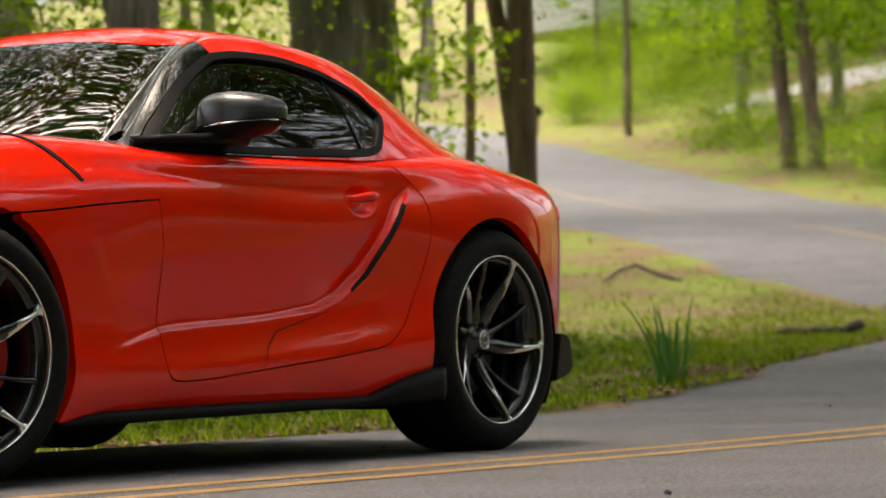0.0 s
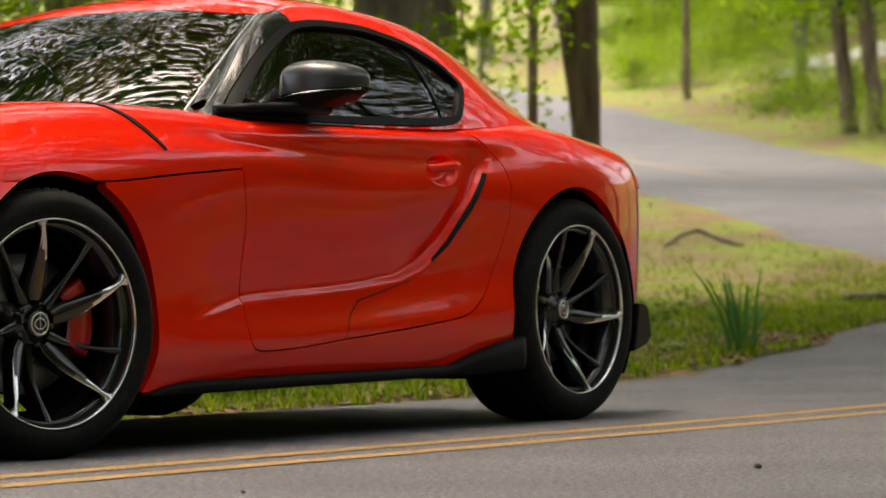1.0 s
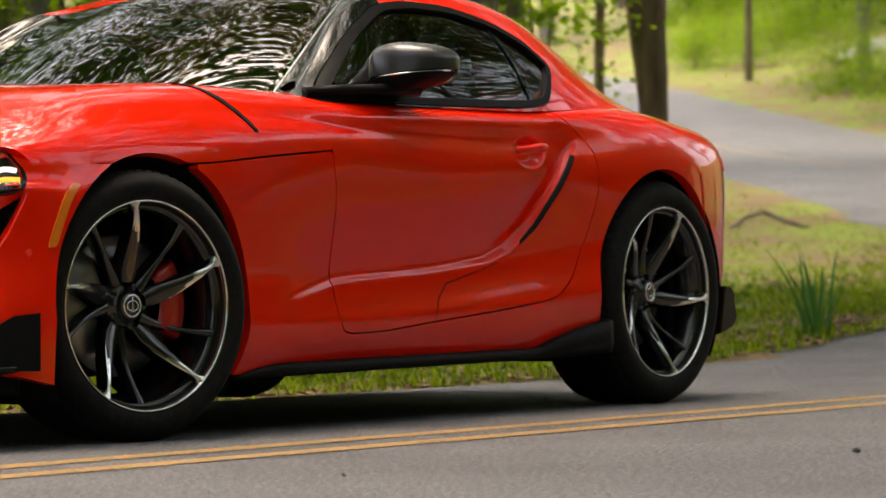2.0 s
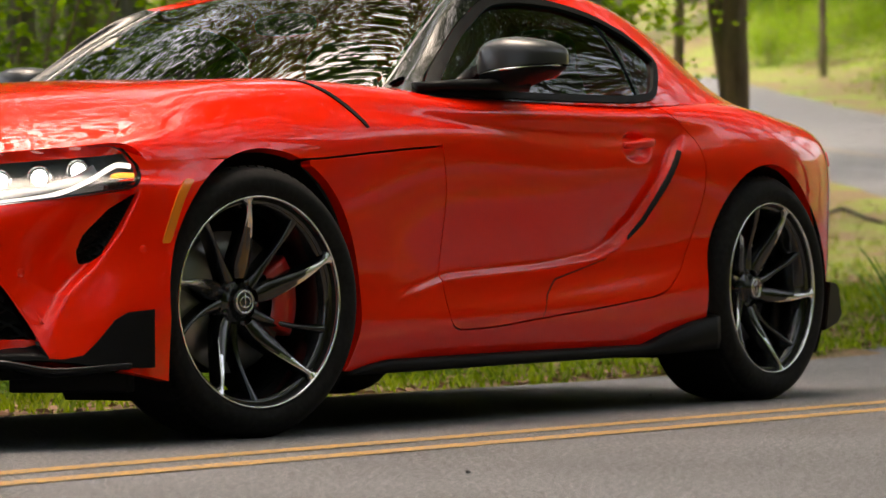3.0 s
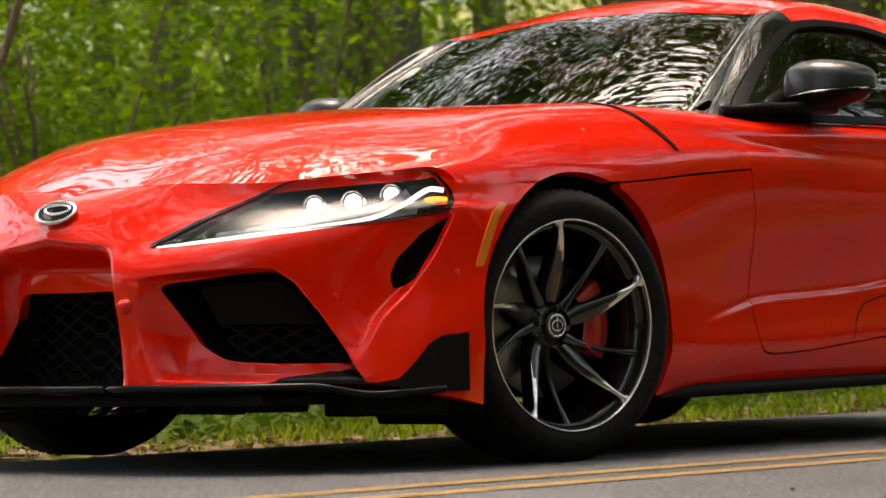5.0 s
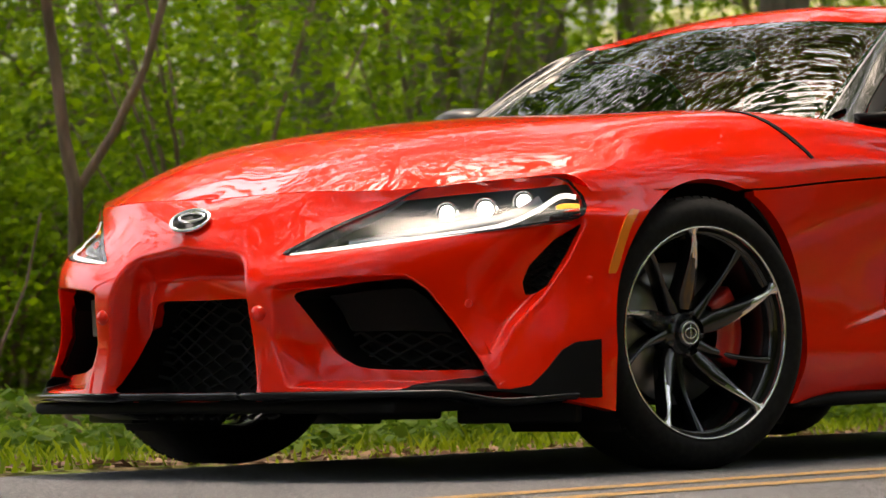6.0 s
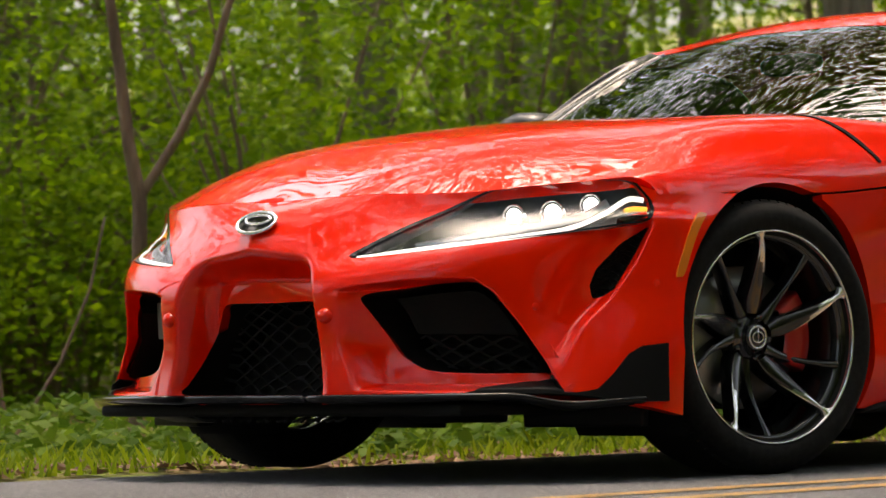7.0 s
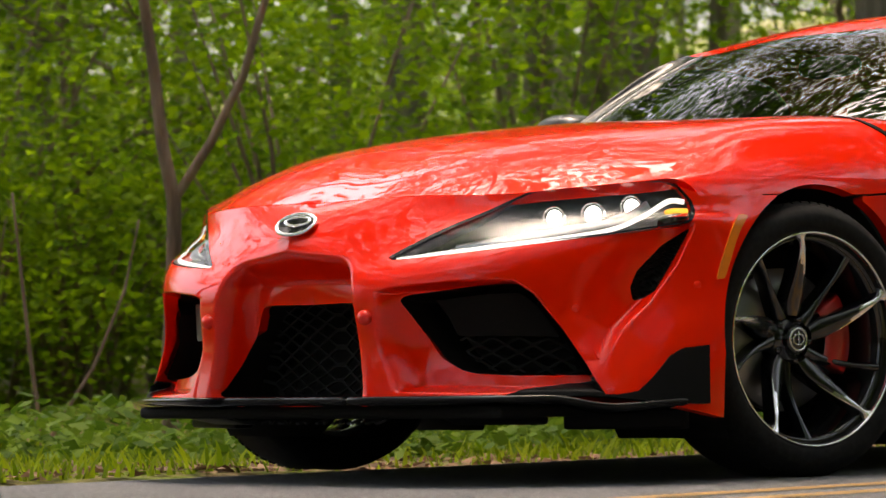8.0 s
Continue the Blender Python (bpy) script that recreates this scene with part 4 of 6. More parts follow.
def build_sills():
    for side in (-1, 1):
        # black side skirt with a raised rear end
        xs = np.linspace(0.38, 2.142, 80)
        top = np.interp(xs, [0.38, 0.46, 0.55, 1.00, 1.79, 1.88, 2.01, 2.142], [0.146, 0.163, 0.174, 0.177, 0.182, 0.210, 0.242, 0.262])
        low = np.interp(xs, [0.38, 0.46, 1.84, 2.142], [0.138, 0.139, 0.152, 0.162])
        out = np.interp(xs, [0.36, 0.6, 1.75, 1.95, 2.118], [0.880, 0.890, 0.900, 0.925, 0.930])
        bm = bmesh.new()
        rows = []
        for x, t, l, o in zip(xs, top, low, out):
            rows.append([bm.verts.new((x, side * y, z)) for y, z in ((o - 0.07, t + 0.004), (o - 0.012, t), (o - 0.002, t - 0.006), (o, l + 0.3 * (t - l)), (o - 0.006, l), (o - 0.10, l - 0.004), (o - 0.14, t))])
        for a, b in zip(rows, rows[1:]):
            for i in range(6):
                bm.faces.new((a[i], a[i + 1], b[i + 1], b[i]))
        bm.faces.new(rows[0])
        bm.faces.new(rows[-1])
        bmesh.ops.recalc_face_normals(bm, faces=bm.faces)
        part("side_skirt", bm, BLACK_SATIN, car, "black plastic side skirt")
        # small fin behind the rear wheel
        bm = bmesh.new()
        prof = [(2.880, 0.200), (2.930, 0.352), (3.000, 0.347), (3.022, 0.333), (3.050, 0.247), (3.012, 0.222)]
        a = [bm.verts.new((x, side * (0.893 - 0.20 * (x - 2.79)), z)) for x, z in prof]
        b = [bm.verts.new((x, side * (0.855 - 0.55 * (x - 2.79)), z)) for x, z in prof]
        bm.faces.new(a)
        bm.faces.new(b)
        for i in range(6):
            bm.faces.new((a[i], a[(i + 1) % 6], b[(i + 1) % 6], b[i]))
        bmesh.ops.recalc_face_normals(bm, faces=bm.faces)
        bmesh.ops.bevel(bm, geom=list(bm.edges), offset=0.004, segments=2, affect="EDGES")
        part("rear_fin", bm, BLACK_SATIN, car, "black plastic fin behind the rear wheel", smooth=False)
        # tail lamp edge
        sheet("tail_lamp", body, np.arange(2.98, 3.25, 0.01), np.linspace(3.2, 4.6, 40), inside([(3.02, 0.70), (3.05, 0.765), (3.22, 0.755), (3.24, 0.70)]), CALIPER, car, side, lift=0.004)
        # wheel wells
        for cx, cz, r, deep in ((0.027, 0.321, 0.387, 0.345), (2.458, 0.345, 0.369, 0.385)):
            bm = lathe([(r, deep), (r, 0.0), (0.02, 0.0)], 40, (-35, 215))
            bmesh.ops.scale(bm, vec=(1, side, 1), verts=bm.verts)
            bmesh.ops.translate(bm, vec=(cx, side * 0.52, cz), verts=bm.verts)
            part("wheel_well", bm, BLACK_MATT, car)
    # tail panel closes the rear
    bm = bmesh.new()
    rbox(bm, (3.22, 0, 0.56), (0.16, 0.90, 0.50), 0.07)
    part("rear_bumper", bm, RED, car)


def spoke_mesh(root_r, tip_r, a0, a1, widths, ys, depth, face):
    """One spoke as a bar that bends outwards; face: only its machined front."""
    bm = bmesh.new()
    rows = []
    n = 14
    for k in range(n):
        t = k / (n - 1)
        r = root_r + (tip_r - root_r) * t
        a = radians(a0 + (a1 - a0) * (t ** 0.8))
        w = float(curve(*widths)(t)) / 2
        y = float(curve(*ys)(t))
        c, s = math.cos(a), math.sin(a)
        d = Vector((c, 0, s))
        q = Vector((-s, 0, c))
        if face:
            rows.append([bm.verts.new(d * r + q * o + Vector((0, yy, 0))) for o, yy in ((-w * 0.95, y + 0.0035), (-w * 0.25, y - 0.0012), (w * 0.55, y + 0.0012), (w * 0.95, y + 0.006))])
        else:
            rows.append([bm.verts.new(d * r + q * o + Vector((0, yy, 0))) for o, yy in ((-w * 1.35, y + depth), (-w * 1.10, y + 0.007), (-w * 0.96, y + 0.004), (-w * 0.25, y), (w * 0.55, y + 0.002), (w * 0.96, y + 0.007), (w * 1.15, y + 0.011), (w * 1.5, y + depth))])
    for a, b in zip(rows, rows[1:]):
        for i in range(len(a) - 1):
            bm.faces.new((a[i], a[i + 1], b[i + 1], b[i]))
    bmesh.ops.recalc_face_normals(bm, faces=bm.faces)
    if sum(f.normal.y for f in bm.faces) > 0:
        bmesh.ops.reverse_faces(bm, faces=bm.faces)
    return bm


def build_wheel(x, side, r, width, steer, start, caliper_at, dish):
    w = new("wheel")
    w.parent = car
    h = width / 2
    f = -h
    tyre = part("tyre", lathe([(0.240, f + 0.030), (0.258, f + 0.012), (0.262, f + 0.004), (0.272, f - 0.001), (0.296, f - 0.004), (r - 0.022, f + 0.004), (r - 0.010, f + 0.014), (r - 0.003, f + 0.030), (r, f + 0.05), (r, h - 0.05), (r - 0.010, h - 0.014), (0.29, h + 0.003), (0.258, h - 0.012), (0.24, h - 0.03)], 96), RUBBER, w)
    # tread blocks at the shoulder
    bm = bmesh.new()
    for k in range(72):
        a = 2 * math.pi * k / 72
        m = Matrix.Rotation(a, 4, "Y") @ pose(r - 0.0105, f + 0.024, 0, 0, 0, -38)
        q = bmesh.ops.create_cube(bm, size=1.0)["verts"]
        bmesh.ops.transform(bm, matrix=m @ Matrix.Diagonal((0.006, 0.034, 0.022, 1)), verts=q)
    part("tread", bm, RUBBER, tyre, smooth=False)
    rim = part("rim", lathe([(0.252, f + 0.030), (0.244, f + 0.020), (0.236, f + 0.045), (0.222, f + 0.075), (0.215, 0.02), (0.226, h - 0.05), (0.25, h - 0.02)], 72), WHEEL_BLACK, w)
    part("rim_edge", lathe([(0.2520, f + 0.014), (0.2530, f + 0.0065), (0.2555, f + 0.0020), (0.2590, f + 0.004), (0.2600, f + 0.012)], 96), MACHINED, rim, "bright machined rim edge")
    hub = f + 0.030 + dish
    part("hub", lathe([(0.0, hub - 0.006), (0.030, hub - 0.006), (0.034, hub - 0.002), (0.036, hub + 0.010), (0.048, hub + 0.018), (0.062, hub + 0.026), (0.064, hub + 0.06)], 40), WHEEL_BLACK, w)
    cap = part("cap_ring", lathe([(0.0235, hub - 0.0065), (0.0245, hub - 0.0095), (0.0285, hub - 0.0095), (0.0295, hub - 0.0065)], 36), CHROME, w, "chrome ring of the wheel cap")
    oval = [(0.017 * math.cos(a), hub - 0.008, 0.013 * math.sin(a)) for a in np.linspace(0, 2 * math.pi, 24, endpoint=False)]
    part("cap_oval", tube(oval, 0.0022, 6, True), CHROME, cap)
    part("cap_bar", tube([(0, hub - 0.008, -0.012), (0, hub - 0.008, 0.022)], 0.002, 6), CHROME, cap)
    for k in range(5):
        a = start + 72 * k
        ys = ([0, 0.2, 0.4, 0.6, 0.8, 1.0], [f + 0.006 + (hub - f) * q for q in (1.0, 0.80, 0.56, 0.33, 0.13, 0.0)])
        wd = ([0, 0.12, 0.3, 0.5, 0.75, 0.9, 0.96, 1.0], [0.030, 0.040, 0.038, 0.029, 0.017, 0.012, 0.017, 0.036])
        part("spoke", spoke_mesh(0.058, 0.250, a - 11, a, wd, ([p for p in ys[0]], [q + 0.0035 for q in ys[1]]), 0.045, False), WHEEL_BLACK, w)
        part("spoke_face", spoke_mesh(0.078, 0.2535, a - 11, a, wd, ys, 0.0, True), MACHINED, w, "bright machined spoke face")
        part("side_spoke", spoke_mesh(0.055, 0.240, a + 17, a + 30, ([0, 0.3, 0.7, 1.0], [0.030, 0.019, 0.013, 0.020]), ([0, 0.3, 1.0], [hub + 0.016, hub + 0.010, f + 0.030]), 0.04, False), WHEEL_BLACK, w)
        lug = lathe([(0.0, hub + 0.010), (0.007, hub + 0.010), (0.008, hub + 0.03)], 10)
        bmesh.ops.translate(lug, vec=(0.052 * math.cos(radians(a + 40)), 0, 0.052 * math.sin(radians(a + 40))), verts=lug.verts)
        part("wheel_nut", lug, WHEEL_BLACK, w)
    part("brake_disc", lathe([(0.07, 0.0), (0.10, -0.002), (0.172, -0.002), (0.174, 0.004), (0.174, 0.026), (0.07, 0.03)], 64), DISC, w, "steel brake disc")
    cal = lathe([(0.110, -0.035), (0.120, -0.050), (0.178, -0.048), (0.190, -0.030), (0.190, 0.04), (0.110, 0.04)], 20, (caliper_at - 32, caliper_at + 32))
    part("brake_caliper", cal, CALIPER, w, "red brake caliper")
    w.matrix_basis = pose(x, side * (0.925 - h), r, 0, 0, steer if side < 0 else 180 + steer)
    return w


def blob(centre, radii, power=2.6, nu=28, nv=18, bend=None):
    """A rounded, slightly boxy solid."""
    bm = bmesh.new()
    rows = []

    def sg(c, p):
        return math.copysign(abs(c) ** (2 / p), c)
    for j in range(nv + 1):
        b = -math.pi / 2 + math.pi * j / nv
        row = []
        for i in range(nu):
            a = 2 * math.pi * i / nu
            p = Vector((radii[0] * sg(math.cos(b), power) * sg(math.cos(a), power), radii[1] * sg(math.cos(b), power) * sg(math.sin(a), power), radii[2] * sg(math.sin(b), power)))
            if bend:
                p = bend(p)
            row.append(bm.verts.new(Vector(centre) + p))
        rows.append(row)
    for a, b in zip(rows, rows[1:]):
        for i in range(nu):
            bm.faces.new((a[i], a[(i + 1) % nu], b[(i + 1) % nu], b[i]))
    bmesh.ops.remove_doubles(bm, verts=bm.verts, dist=1e-5)
    bmesh.ops.recalc_face_normals(bm, faces=bm.faces)
    return bm


def build_mirror(side):
    m = new("door_mirror")
    m.parent = car
    cx, cy, cz = 1.135, 0.905, 0.962

    def shape(p):
        s = 1.0 - 0.20 * (p.y / 0.10) * (1 if p.y > 0 else 0)       # smaller towards its tip
        deep = 1.0 if p.z > 0 else 1.16 - 0.45 * float(smooth_step(-0.03, 0.10, p.y))
        q = Vector((p.x, p.y, p.z * s * deep + (0.008 if p.z > 0 else 0)))
        q.x += 0.30 * max(0, p.y) + 0.10 * p.z
        return q
    top = blob((0, 0, 0), (0.088, 0.112, 0.062), 3.0, 40, 24, shape)
    for v in top.verts:
        v.co = Vector((cx + v.co.x, side * (cy + v.co.y), cz + v.co.z))
    low = top.copy()
    for bmx, keep_top in ((top, True), (low, False)):
        geom = list(bmx.verts) + list(bmx.edges) + list(bmx.faces)
        n = Vector((0, side * -0.10, 1)).normalized()
        at = Vector((cx, side * cy, cz - 0.020))
        at = at + n * (0.002 if keep_top else -0.004)
        bmesh.ops.bisect_plane(bmx, geom=geom, plane_co=at, plane_no=n, clear_inner=keep_top, clear_outer=not keep_top)
        bmesh.ops.recalc_face_normals(bmx, faces=bmx.faces)
    part("housing", top, MIRROR_BLACK, m, "satin black mirror cap")
    part("lower_shell", low, BLACK_SATIN, m)
    ring = [(cx + 0.0885 * math.cos(a) * (1 if math.cos(a) < 0 else 0.6) + 0.30 * max(0, 0.112 * math.sin(a)) - 0.002, side * (cy + 0.112 * math.sin(a)), cz - 0.023 + 0.1 * 0.112 * math.sin(a)) for a in np.linspace(radians(95), radians(262), 24)]
    part("signal_strip", tube(ring, 0.0035, 8), CHROME, m, "thin bright strip on the mirror")
    arm = tube([(0.88, side * 0.79, 0.872), (0.95, side * 0.83, 0.893), (1.03, side * 0.86, 0.900), (1.12, side * 0.90, 0.908)], [0.030, 0.024, 0.025, 0.034], 14)
    bmesh.ops.scale(arm, vec=(1.5, 1, 0.62), verts=arm.verts, space=Matrix.Translation((-1.02, 0, -0.90)))
    part("arm", arm, BLACK_SATIN, m)
    glass_bm = blob((cx + 0.085, side * (cy + 0.005), cz - 0.004), (0.004, 0.080, 0.042), 3.0, 24, 12)
    part("mirror_glass", glass_bm, CHROME, m)


def build_cabin():
    dash = blob((0.98, 0, 0.80), (0.26, 0.70, 0.11), 3.2, 40, 16)
    part("dashboard", dash, INTERIOR, car)
    for side in (-1, 1):
        seat = new("seat")
        seat.parent = car
        part("cushion", blob((1.62, side * 0.37, 0.42), (0.27, 0.24, 0.10), 3.0), INTERIOR, seat)
        part("backrest", blob((1.92, side * 0.37, 0.72), (0.09, 0.24, 0.33), 3.0, bend=lambda p: Vector((p.x + 0.35 * p.z, p.y * (1 - 0.3 * max(0, p.z / 0.33)), p.z))), INTERIOR, seat)
        part("headrest", blob((2.03, side * 0.37, 1.04), (0.055, 0.13, 0.085), 2.6), INTERIOR, seat)
        sheet("door_card", plain_body, np.arange(0.80, 2.05, 0.05), np.linspace(1.0, 5.0, 30), None, INTERIOR, car, side, lift=-0.09)
    wheel = new("steering_wheel")
    wheel.parent = car
    ring = [(0, 0.18 * math.cos(a), 0.18 * math.sin(a)) for a in np.linspace(0, 2 * math.pi, 36, endpoint=False)]
    m = pose(1.30, -0.37, 0.80, 0, -22, 0)
    bm = tube(ring, 0.015, 10, True)
    bmesh.ops.transform(bm, matrix=m, verts=bm.verts)
    part("wheel_rim", bm, INTERIOR, wheel)
    bm = blob((0, 0, 0), (0.03, 0.07, 0.05), 2.6)
    bmesh.ops.transform(bm, matrix=m, verts=bm.verts)
    part("wheel_boss", bm, INTERIOR, wheel)
    bm = bmesh.new()
    rbox(bm, (1.6, 0, 0.27), (1.7, 1.30, 0.05), 0.02)
    rbox(bm, (2.55, 0, 0.62), (0.9, 1.15, 0.50), 0.08)
    part("cabin_floor", bm, INTERIOR, car)
    part("rear_view_mirror", blob((1.27, 0, 1.12), (0.02, 0.11, 0.032), 3.0), INTERIOR, car)


bumper = build_body()
build_nose(bumper)
build_sills()
for mirror_side in (-1, 1):
    build_mirror(mirror_side)
build_cabin()
for wx, wr, ww, st, sp, ca, di in ((0.0, 0.3306, 0.255, -11.1, 97.0, 5.0, 0.042), (2.47, 0.3376, 0.275, 0.0, 67.0, 175.0, 0.040)):
    for wside in (-1, 1):
        build_wheel(wx, wside, wr, ww, st, sp, ca if wside < 0 else 180 - ca, di)


# ---------------------------------------------------------------- woods
LEAF_SPRING = leaf_material("spring_leaves", (0.09, 0.18, 0.005), (0.30, 0.45, 0.010), 0.58)
LEAF_CANOPY = leaf_material("canopy_leaves", (0.035, 0.080, 0.008), (0.13, 0.24, 0.020), 0.45)
LEAF_MID = leaf_material("far_leaves", (0.04, 0.09, 0.005), (0.16, 0.25, 0.014), 0.45)
# thicket leaves: canopy shade is put into their darker colour
LEAF_SHADED_THICKET = leaf_material("shaded_thicket_leaves", (0.022, 0.045, 0.006), (0.085, 0.135, 0.015), 0.35)
LEAF_COVER = leaf_material("ground_cover_leaves", (0.045, 0.10, 0.007), (0.15, 0.24, 0.02), 0.4)
LITTER = leaf_material("dry_leaves", (0.07, 0.035, 0.016), (0.32, 0.20, 0.12), 0.1)
BLADE = leaf_material("grass_blades", (0.09, 0.160, 0.005), (0.31, 0.41, 0.014), 0.4)
IRIS_LEAF = leaf_material("iris_blades", (0.05, 0.15, 0.03), (0.16, 0.34, 0.07), 0.3)


def bark_mat(name, low, high):
    m = material(name, low, 0.9)
    n = noise_tex(m, 9.0, 6.0, 0.7, stretch=(1.0, 1.0, 0.18))
    r = ramp(m, n, "Fac", [(0.32, low), (0.70, high)])
    g = noise_tex(m, 1.6, 4.0)
    f = ramp(m, g, "Fac", [(0.52, (0, 0, 0)), (0.70, (0.5, 0.5, 0.5))])
    mx = mixed(m, f, "Color", r.outputs["Color"], (0.10, 0.12, 0.06))
    m.node_tree.links.new(mx.outputs[2], shader(m).inputs["Base Color"])
    bumped(m, n, "Fac", 1.0, 0.03)
    return m


BARK = bark_mat("grey_bark", (0.09, 0.074, 0.060), (0.34, 0.29, 0.24))
BARK_BROWN = bark_mat("brown_bark", (0.075, 0.050, 0.036), (0.30, 0.205, 0.15))
WOOD_DARK = bark_mat("rotten_wood", (0.012, 0.009, 0.007), (0.07, 0.05, 0.038))


def quad_mesh(name, V, mat):
    """A mesh of loose four-cornered leaves from an array (n, 4, 3)."""
    n = len(V)
    me = bpy.data.meshes.new(name)
    me.vertices.add(n * 4)
    me.vertices.foreach_set("co", V.reshape(-1).astype(np.float32))
    me.loops.add(n * 4)
    me.loops.foreach_set("vertex_index", np.arange(n * 4, dtype=np.int32))
    me.polygons.add(n)
    me.polygons.foreach_set("loop_start", np.arange(0, n * 4, 4, dtype=np.int32))
    me.update(calc_edges=True)
    me.validate()
    me.materials.append(mat)
    return me


def leaves(centres, size, rng, droop=0.3, spread=0.5):
    """Kite-shaped leaves, roughly level, at the given places."""
    n = len(centres)
    a = rng.uniform(0, 2 * np.pi, n)
    tilt = rng.normal(-droop, spread, n)
    roll = rng.normal(0, 0.6, n)
    d = np.stack([np.cos(a) * np.cos(tilt), np.sin(a) * np.cos(tilt), np.sin(tilt)], 1)
    s = np.stack([-np.sin(a), np.cos(a), np.zeros(n)], 1)
    up = np.cross(d, s)
    w = s * np.cos(roll)[:, None] + up * np.sin(roll)[:, None]
    L = (size * rng.uniform(0.6, 1.35, n))[:, None]
    W = L * 0.34
    base = centres - d * L * 0.5
    return np.stack([base, base + d * L * 0.45 + w * W, base + d * L, base + d * L * 0.45 - w * W], 1)


def limb(bm, path, radii, n=8):
    rings = []
    for i, p in enumerate(path):
        t = (path[min(i + 1, len(path) - 1)] - path[max(i - 1, 0)]).normalized()
        a = t.orthogonal().normalized() if i == 0 else (prev - t * prev.dot(t)).normalized()
        prev = a
        b = t.cross(a)
        rings.append([bm.verts.new(p + (a * math.cos(w) + b * math.sin(w)) * radii[i]) for w in np.linspace(0, 2 * math.pi, n, endpoint=False)])
    for a, b in zip(rings, rings[1:]):
        for i in range(n):
            bm.faces.new((a[i], a[(i + 1) % n], b[(i + 1) % n], b[i]))
    bm.faces.new(rings[-1])


def make_tree(name, seed, tall, girth, crown_low, reach, count, leaf, mat_leaf, bark, lean=0.3, label="", low_share=0.0, tight=1.0, bunches=5):
    """A tapered trunk with forking limbs and a loose crown of leaves."""
    rng = np.random.default_rng(seed)
    tree = new(name)
    bm = bmesh.new()
    bend = [Vector((lean * rng.normal() * (k / 9) ** 1.5, lean * rng.normal() * (k / 9) ** 1.5, tall * k / 9 - 0.2)) for k in range(10)]
    bend[0] = Vector((0, 0, -0.3))
    for k in range(1, 10):
        bend[k].x, bend[k].y = 0.6 * bend[k - 1].x + 0.6 * bend[k].x, 0.6 * bend[k - 1].y + 0.6 * bend[k].y
    limb(bm, bend, [girth * (1.25 if k == 0 else 1.0) * (1 - 0.9 * k / 10) for k in range(10)], 12)
    twigs = []
    for k in range(26):
        h = crown_low + (tall * 0.97 - crown_low) * rng.uniform(0, 1) ** (1.3 if low_share else 0.9)
        i = min(8, int((h + 0.2) / tall * 9))
        t = (h + 0.2) / tall * 9 - i
        p = bend[i].lerp(bend[i + 1], max(0, min(1, t)))
        a = rng.uniform(0, 2 * math.pi)
        r = reach * (0.45 + 0.55 * math.sin(math.pi * min(1, 0.15 + 0.85 * (h - crown_low) / (tall - crown_low)))) * rng.uniform(0.7, 1.15)
        up = rng.uniform(0.15, 0.6)
        path = [p]
        for q in (0.35, 0.7, 1.0):
            path.append(p + Vector((math.cos(a) * r * q, math.sin(a) * r * q, up * r * q - 0.12 * r * q * q)) + Vector(rng.normal(0, 0.06 * r, 3)))
        g = girth * 0.34 * (1 - 0.7 * h / tall)
        limb(bm, path, [g, g * 0.7, g * 0.4, g * 0.15], 6)
        twigs.append(path)
        for side in (-0.7, 0.7):
            p2 = path[1]
            aa = a + side
            sub = [p2, p2 + Vector((math.cos(aa) * r * 0.25, math.sin(aa) * r * 0.25, 0.08 * r)), p2 + Vector((math.cos(aa) * r * 0.55, math.sin(aa) * r * 0.55, 0.10 * r))]
            limb(bm, sub, [g * 0.5, g * 0.3, g * 0.1], 5)
            twigs.append([sub[0], sub[1], sub[2], sub[2]])
    bmesh.ops.recalc_face_normals(bm, faces=bm.faces)
    part("trunk", bm, bark, tree)
    # clumps of leaves along the outer limbs
    clumps = []
    for path in twigs:
        for _ in range(bunches):
            t = rng.uniform(0.8, 3.0)
            i = min(2, int(t))
            c = path[i].lerp(path[i + 1], t - i) + Vector(rng.normal(0, 0.25, 3))
            clumps.append((c, rng.uniform(0.25, 0.6) * tight * reach / 3.0))
    per = count // len(clumps)
    pts = np.concatenate([np.array(c)[None] + rng.normal(0, 1, (per, 3)) * np.array([r, r, r * 0.38]) for c, r in clumps])
    ob = new("crown", quad_mesh("crown", leaves(pts, leaf, rng), mat_leaf))
    ob.parent = tree
    return tagged(tree, label, "tree", "woodland trees")


